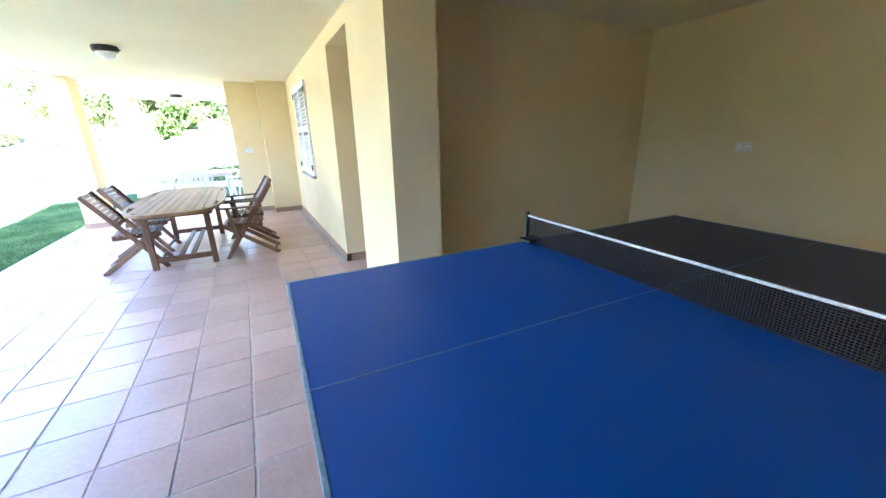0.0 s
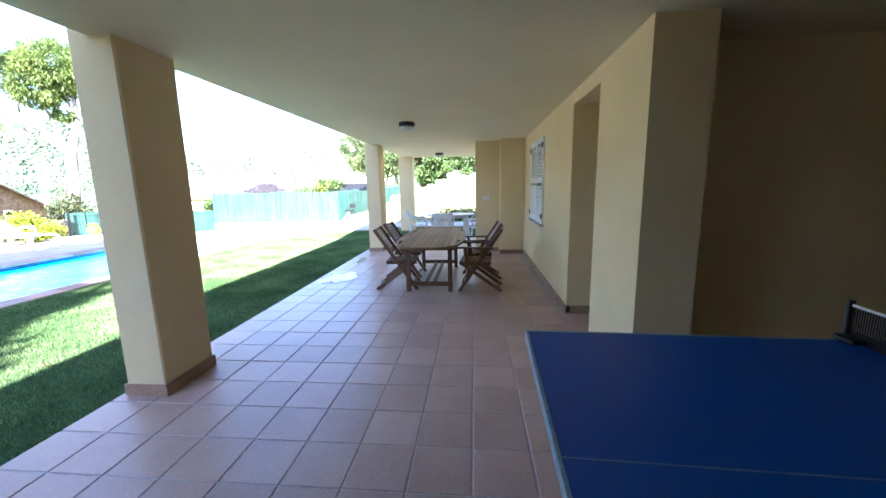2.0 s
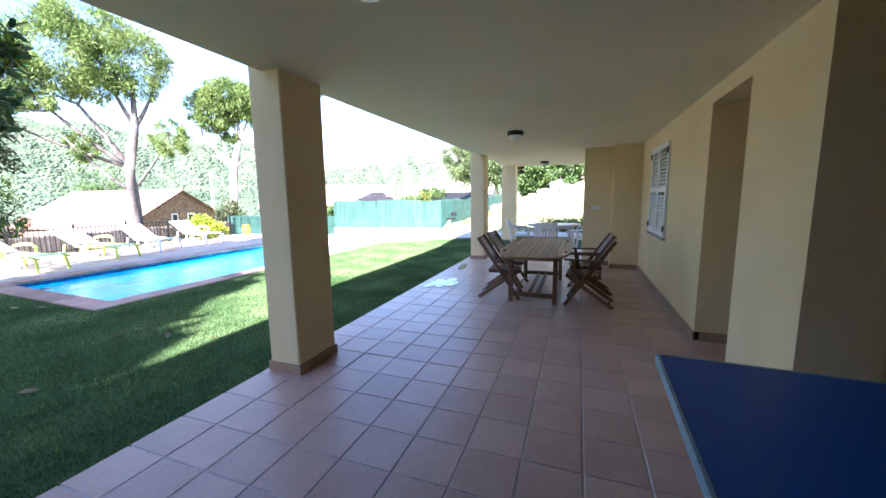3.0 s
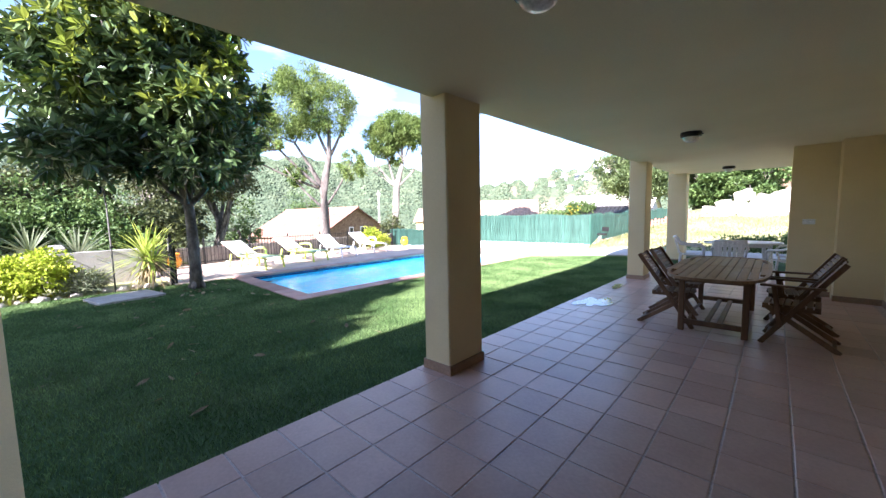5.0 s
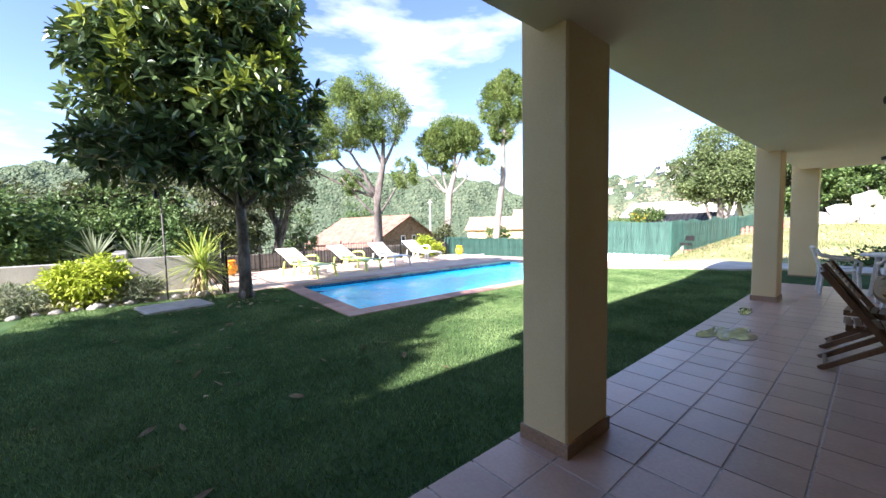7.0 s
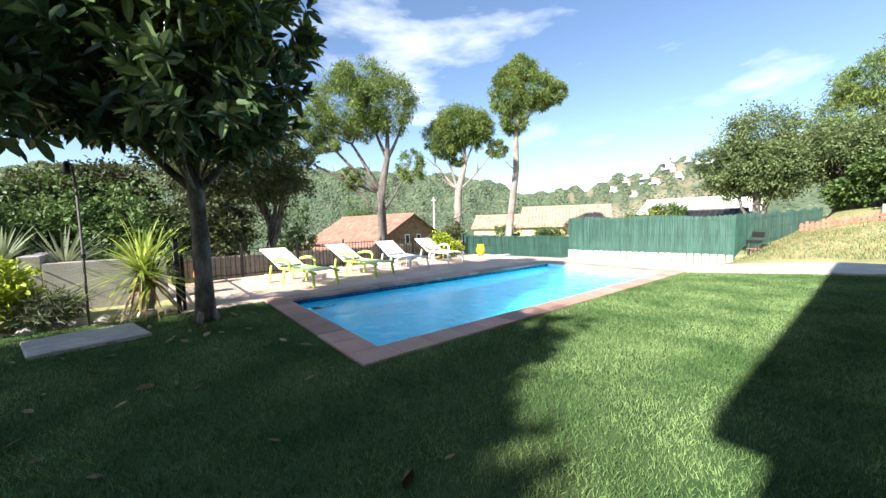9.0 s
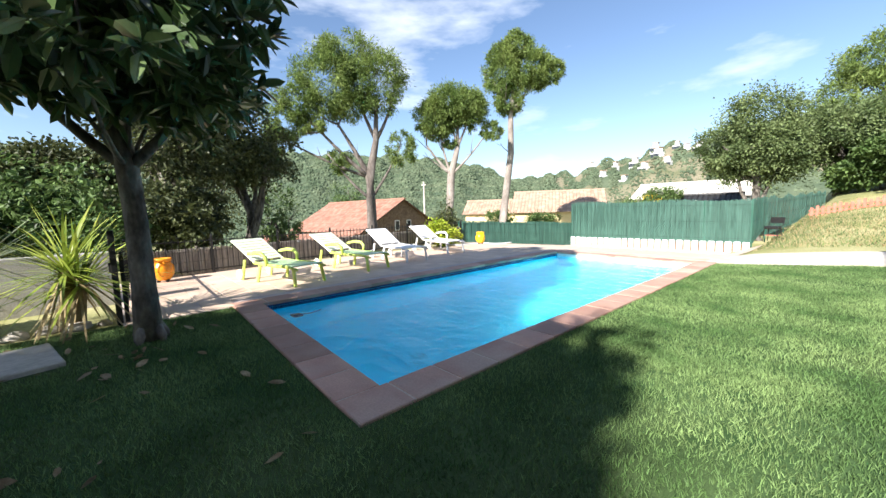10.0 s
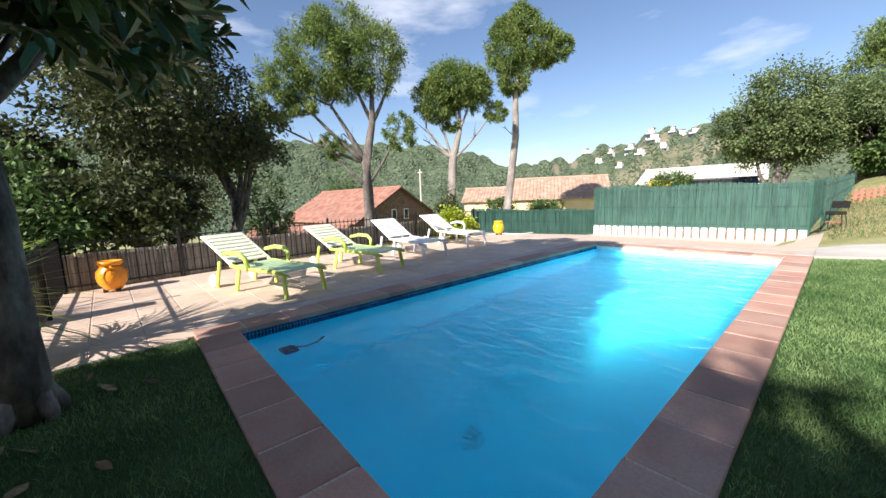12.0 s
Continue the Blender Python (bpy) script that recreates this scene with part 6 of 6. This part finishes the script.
M_PALEROCK = mat("pale limestone block", (0.42, 0.385, 0.325), (0.56, 0.52, 0.45), 3, rough=0.9, bump=0.6, bump_scale=14, fine=0.15, per_object=0.12, stain=(0.42, 0.36, 0.26), stain_amount=0.5)
build_house("cabin", (2.0, 40.5), 12, 4.2, 3.2, 4.5, 5.3, 2.6, M_STONEWALL, M_ROOF, "small brown stone cabin above the stone bank", False, 6)
build_boulders()


# ---- leaf litter on the lawn ----
def build_litter():
    rng = np.random.default_rng(97)
    bm = bmesh.new()
    pts = [(-0.075, 0, 0.004), (-0.03, 0.028, 0.012), (0.03, 0.026, 0.016), (0.085, 0.0, 0.010), (0.03, -0.026, 0.004), (-0.03, -0.028, 0.010)]
    vs = [bm.verts.new(p) for p in pts]
    bm.faces.new((vs[0], vs[1], vs[2], vs[3]))
    bm.faces.new((vs[0], vs[3], vs[4], vs[5]))
    bmesh.ops.solidify(bm, geom=bm.faces[:], thickness=0.002)
    first = mesh_object("fallen_leaf", bm, M_DEADLEAF)
    tagged(first, "dry brown fallen magnolia leaf on the lawn", "leaf", "fallen leaves")
    for k in range(84):
        o = first if k == 0 else first.copy()
        if k:
            scene.collection.objects.link(o)
        if k < 52:
            x, y = rng.normal(-8.4, 0.9), rng.normal(2.0, 0.8)
        else:
            x, y = rng.uniform(-8.5, -3.0), rng.uniform(0.3, 3.2)
        if k < 6:
            x, y = mx + rng.normal(0.2, 0.22), my + rng.normal(-0.1, 0.25)
        if y > 3.3 and x < -6:
            y = 3.2
        if abs(x - mx) < 0.25 and abs(y - my) < 0.25:
            x += 0.4
        o.matrix_basis = pose(x, y, Z0 + 0.0 + rng.uniform(0, 0.012), rng.normal(0, 14), rng.normal(0, 14), rng.uniform(0, 360)) @ Matrix.Scale(rng.uniform(0.4, 1.0), 4)


build_litter()


# ---- grass ----
def build_grass(name, n, x0, x1, y0, y1, height, width, seed, m, label, skip=True, power=1.0):
    rng = np.random.default_rng(seed)
    x, y = rng.uniform(x0, x1, n), rng.uniform(y0, y1, n)
    if skip:
        ok = ~((x < -6.06) & (y > 3.42 + SKEW * (POOL_X1 - x))) & ~(np.hypot(x - mx, y - my) < 0.13) & ~((x < -9.88) & (y > 2.38))
        ok &= ~((np.abs(x + 9.05) < 0.45) & (np.abs(y - 1.45) < 0.52))
        ok &= y < 11.83 + (x + 6.05) * 0.19
        x, y = x[ok], y[ok]
        n = len(x)
    z = ground_height(x, y) - 0.003
    a = rng.uniform(0, math.tau, n)
    h, w = height * rng.uniform(0.5, 1.25, n), width * rng.uniform(0.7, 1.3, n)
    lx, ly = rng.normal(0, 0.45, n) * h, rng.normal(0, 0.45, n) * h
    cx, cy = np.cos(a) * w / 2, np.sin(a) * w / 2
    V = np.stack([np.stack([x - cx, y - cy, z], -1), np.stack([x + cx, y + cy, z], -1), np.stack([x + cx * 0.7 + lx * 0.4, y + cy * 0.7 + ly * 0.4, z + h * 0.6], -1),
                  np.stack([x + lx, y + ly, z + h], -1), np.stack([x - cx * 0.7 + lx * 0.4, y - cy * 0.7 + ly * 0.4, z + h * 0.6], -1)], 1)
    F = np.arange(n)[:, None] * 5 + np.array([[0, 1, 2, 3, 4]])
    tagged(raw_mesh(name, V.reshape(-1, 3), F, m), label, "grass", kind="stuff")


build_grass("lawn_grass", 230000, -9.9, -2.31, -0.5, 6.0, 0.036, 0.0048, 201, M_GRASS, "short mown green lawn grass")
build_grass("lawn_grass", 130000, -6.1, -2.31, 5.5, 13.4, 0.036, 0.0066, 202, M_GRASS, "short mown green lawn grass towards the path")
build_grass("meadow_grass", 40000, -6.0, 9.0, 15.5, 34.0, 0.07, 0.012, 203, M_STRAW, "long dry meadow grass on the slope", False)
build_grass("meadow_grass", 30000, -6.0, 9.0, 15.5, 30.0, 0.08, 0.014, 204, M_FRESHLEAF, "green weeds in the meadow", False)


# ---- pieces of floors and copings ----
def piece_mesh(name, sx, sy, top, depth, m, bevel=0.004):
    bm = bmesh.new()
    h, b = depth, bevel
    lo = [bm.verts.new((x * sx / 2, y * sy / 2, top - h)) for x, y in ((-1, -1), (1, -1), (1, 1), (-1, 1))]
    md = [bm.verts.new((x * sx / 2, y * sy / 2, top - b)) for x, y in ((-1, -1), (1, -1), (1, 1), (-1, 1))]
    hi = [bm.verts.new((x * (sx / 2 - b), y * (sy / 2 - b), top)) for x, y in ((-1, -1), (1, -1), (1, 1), (-1, 1))]
    for u, v in ((lo, md), (md, hi)):
        for k in range(4):
            bm.faces.new((u[k], u[(k + 1) % 4], v[(k + 1) % 4], v[k]))
    bm.faces.new(hi)
    me = bpy.data.meshes.new(name)
    bm.to_mesh(me)
    bm.free()
    me.materials.append(m)
    return me


def lay(name, me, parent, places):
    for x, y, z, rz in places:
        o = new(name, me)
        o.parent = parent
        o.matrix_basis = pose(x, y, z, 0, 0, rz)


def joined(name, me, places, parent, m):
    """Many alike pieces in one mesh."""
    base = np.array([v.co[:] for v in me.vertices])
    polys = [list(p.vertices) for p in me.polygons]
    V, F = [], []
    for k, (x, y, z, rz) in enumerate(places):
        c, s = math.cos(radians(rz)), math.sin(radians(rz))
        V += [(x + c * p[0] - s * p[1], y + s * p[0] + c * p[1], z + p[2]) for p in base]
        F += [[i + k * len(base) for i in p] for p in polys]
    ob = raw_mesh(name, V, F, m)
    ob.parent = parent
    ob["kind"] = "stuff"


S = 0.3205
tile_me = piece_mesh("tile", S - 0.009, S - 0.009, 0.0, 0.012, M_TILE)
rng_t = np.random.default_rng(7)
near_tiles, far_tiles = [], []
for ix in range(-8, 15):
    for iy in range(-20, 34):
        x, y = -0.240 + ix * S, 2.205 + iy * S
        if x < -2.3 or y > 12.9 or y < -4.0 + S / 2:
            continue
        if x > WX - 0.02 and not (y < 3.4 or D0 < y < D1):
            continue
        if x > WX + 1.0 and y > 3.4 or x > 4.5:
            continue
        p = (x, y, rng_t.normal(0, 0.0007), rng_t.normal(0, 0.12))
        (near_tiles if x < WX and 0.6 < y < 9.2 else far_tiles).append(p)
floor_ob = bpy.data.objects["floor"]
lay("tile", tile_me, floor_ob, near_tiles[:300])
joined("tiles", tile_me, near_tiles[300:] + far_tiles, floor_ob, M_TILE)


# pool coping slabs
pool_ob = bpy.data.objects["pool_basin"]
cs = 0.42
n_long = int(round((POOL_Y1 - POOL_Y0 + 0.34 * 2) / cs))
step_y = (POOL_Y1 - POOL_Y0 + 0.34 * 2) / n_long
bed = boxes([((POOL_X1 + 0.004, POOL_Y0 - 0.33, Z0 - 0.04), (POOL_X1 + 0.33, POOL_Y1 + 0.33, Z0 - 0.001)), ((POOL_X0 - 0.33, POOL_Y0 - 0.33, Z0 - 0.04), (POOL_X0 - 0.004, POOL_Y1 + 0.33, Z0 - 0.001)),
             ((POOL_X0 + 0.004, POOL_Y0 - 0.33, Z0 - 0.04), (POOL_X1 - 0.004, POOL_Y0 - 0.006, Z0 - 0.001)), ((POOL_X0 + 0.004, POOL_Y1 + 0.006, Z0 - 0.04), (POOL_X1 - 0.004, POOL_Y1 + 0.33, Z0 - 0.001))])
skewed(structure("coping_mortar", bed, M_MORTAR, "pale mortar joints between the coping slabs", "mortar"))
cope_y = piece_mesh("coping_slab", 0.35, step_y - 0.011, Z0 + 0.004, 0.05, M_COPING, 0.008)
lay("coping_slab", cope_y, pool_ob, [(POOL_X1 + 0.165, POOL_Y0 - 0.34 - 0.007 + (k + 0.5) * step_y, random.uniform(-0.002, 0.002), random.uniform(-0.3, 0.3)) for k in range(n_long)])
lay("coping_slab", cope_y, pool_ob, [(POOL_X0 - 0.165, POOL_Y0 - 0.34 + SKEW * (POOL_X1 - POOL_X0) + (k + 0.5) * step_y, random.uniform(-0.002, 0.002), random.uniform(-0.3, 0.3)) for k in range(n_long)])
n_short = 8
step_x = (POOL_X1 - POOL_X0 - 0.02) / n_short
cope_x = piece_mesh("coping_slab", step_x - 0.011, 0.35, Z0 + 0.004, 0.05, M_COPING, 0.008)
for yy in (POOL_Y0 - 0.165, POOL_Y1 + 0.165):
    lay("coping_slab", cope_x, pool_ob, [(POOL_X0 + 0.01 + (k + 0.5) * step_x, yy + SKEW * (POOL_X1 - POOL_X0 - (k + 0.5) * step_x), random.uniform(-0.002, 0.002), random.uniform(-0.3, 0.3) - 2.4) for k in range(n_short)])

# deck tiles
deck_ob = bpy.data.objects["pool_deck"]
ds = 0.40
deck_me = piece_mesh("deck_tile", ds - 0.008, ds - 0.008, Z0, 0.014, M_DECK)
near_d, far_d = [], []
for ix in range(0, 20):
    for iy in range(-1, 24):
        x, y = -13.92 + (ix + 0.5) * ds, 2.85 + (iy + 0.5) * ds
        left = x + ds / 2 < (POOL_X0 - 0.33 if y > 3.5 else -9.80)
        back = y - ds / 2 > POOL_Y1 + 0.40 and x < -6.2
        if y > 12.6 or not (left or back):
            continue
        (near_d if left and y < 10.5 else far_d).append((x, y, random.uniform(-0.0015, 0.0015), random.uniform(-0.2, 0.2)))
lay("deck_tile", deck_me, deck_ob, near_d)
joined("deck_tiles", deck_me, far_d, deck_ob, M_DECK)
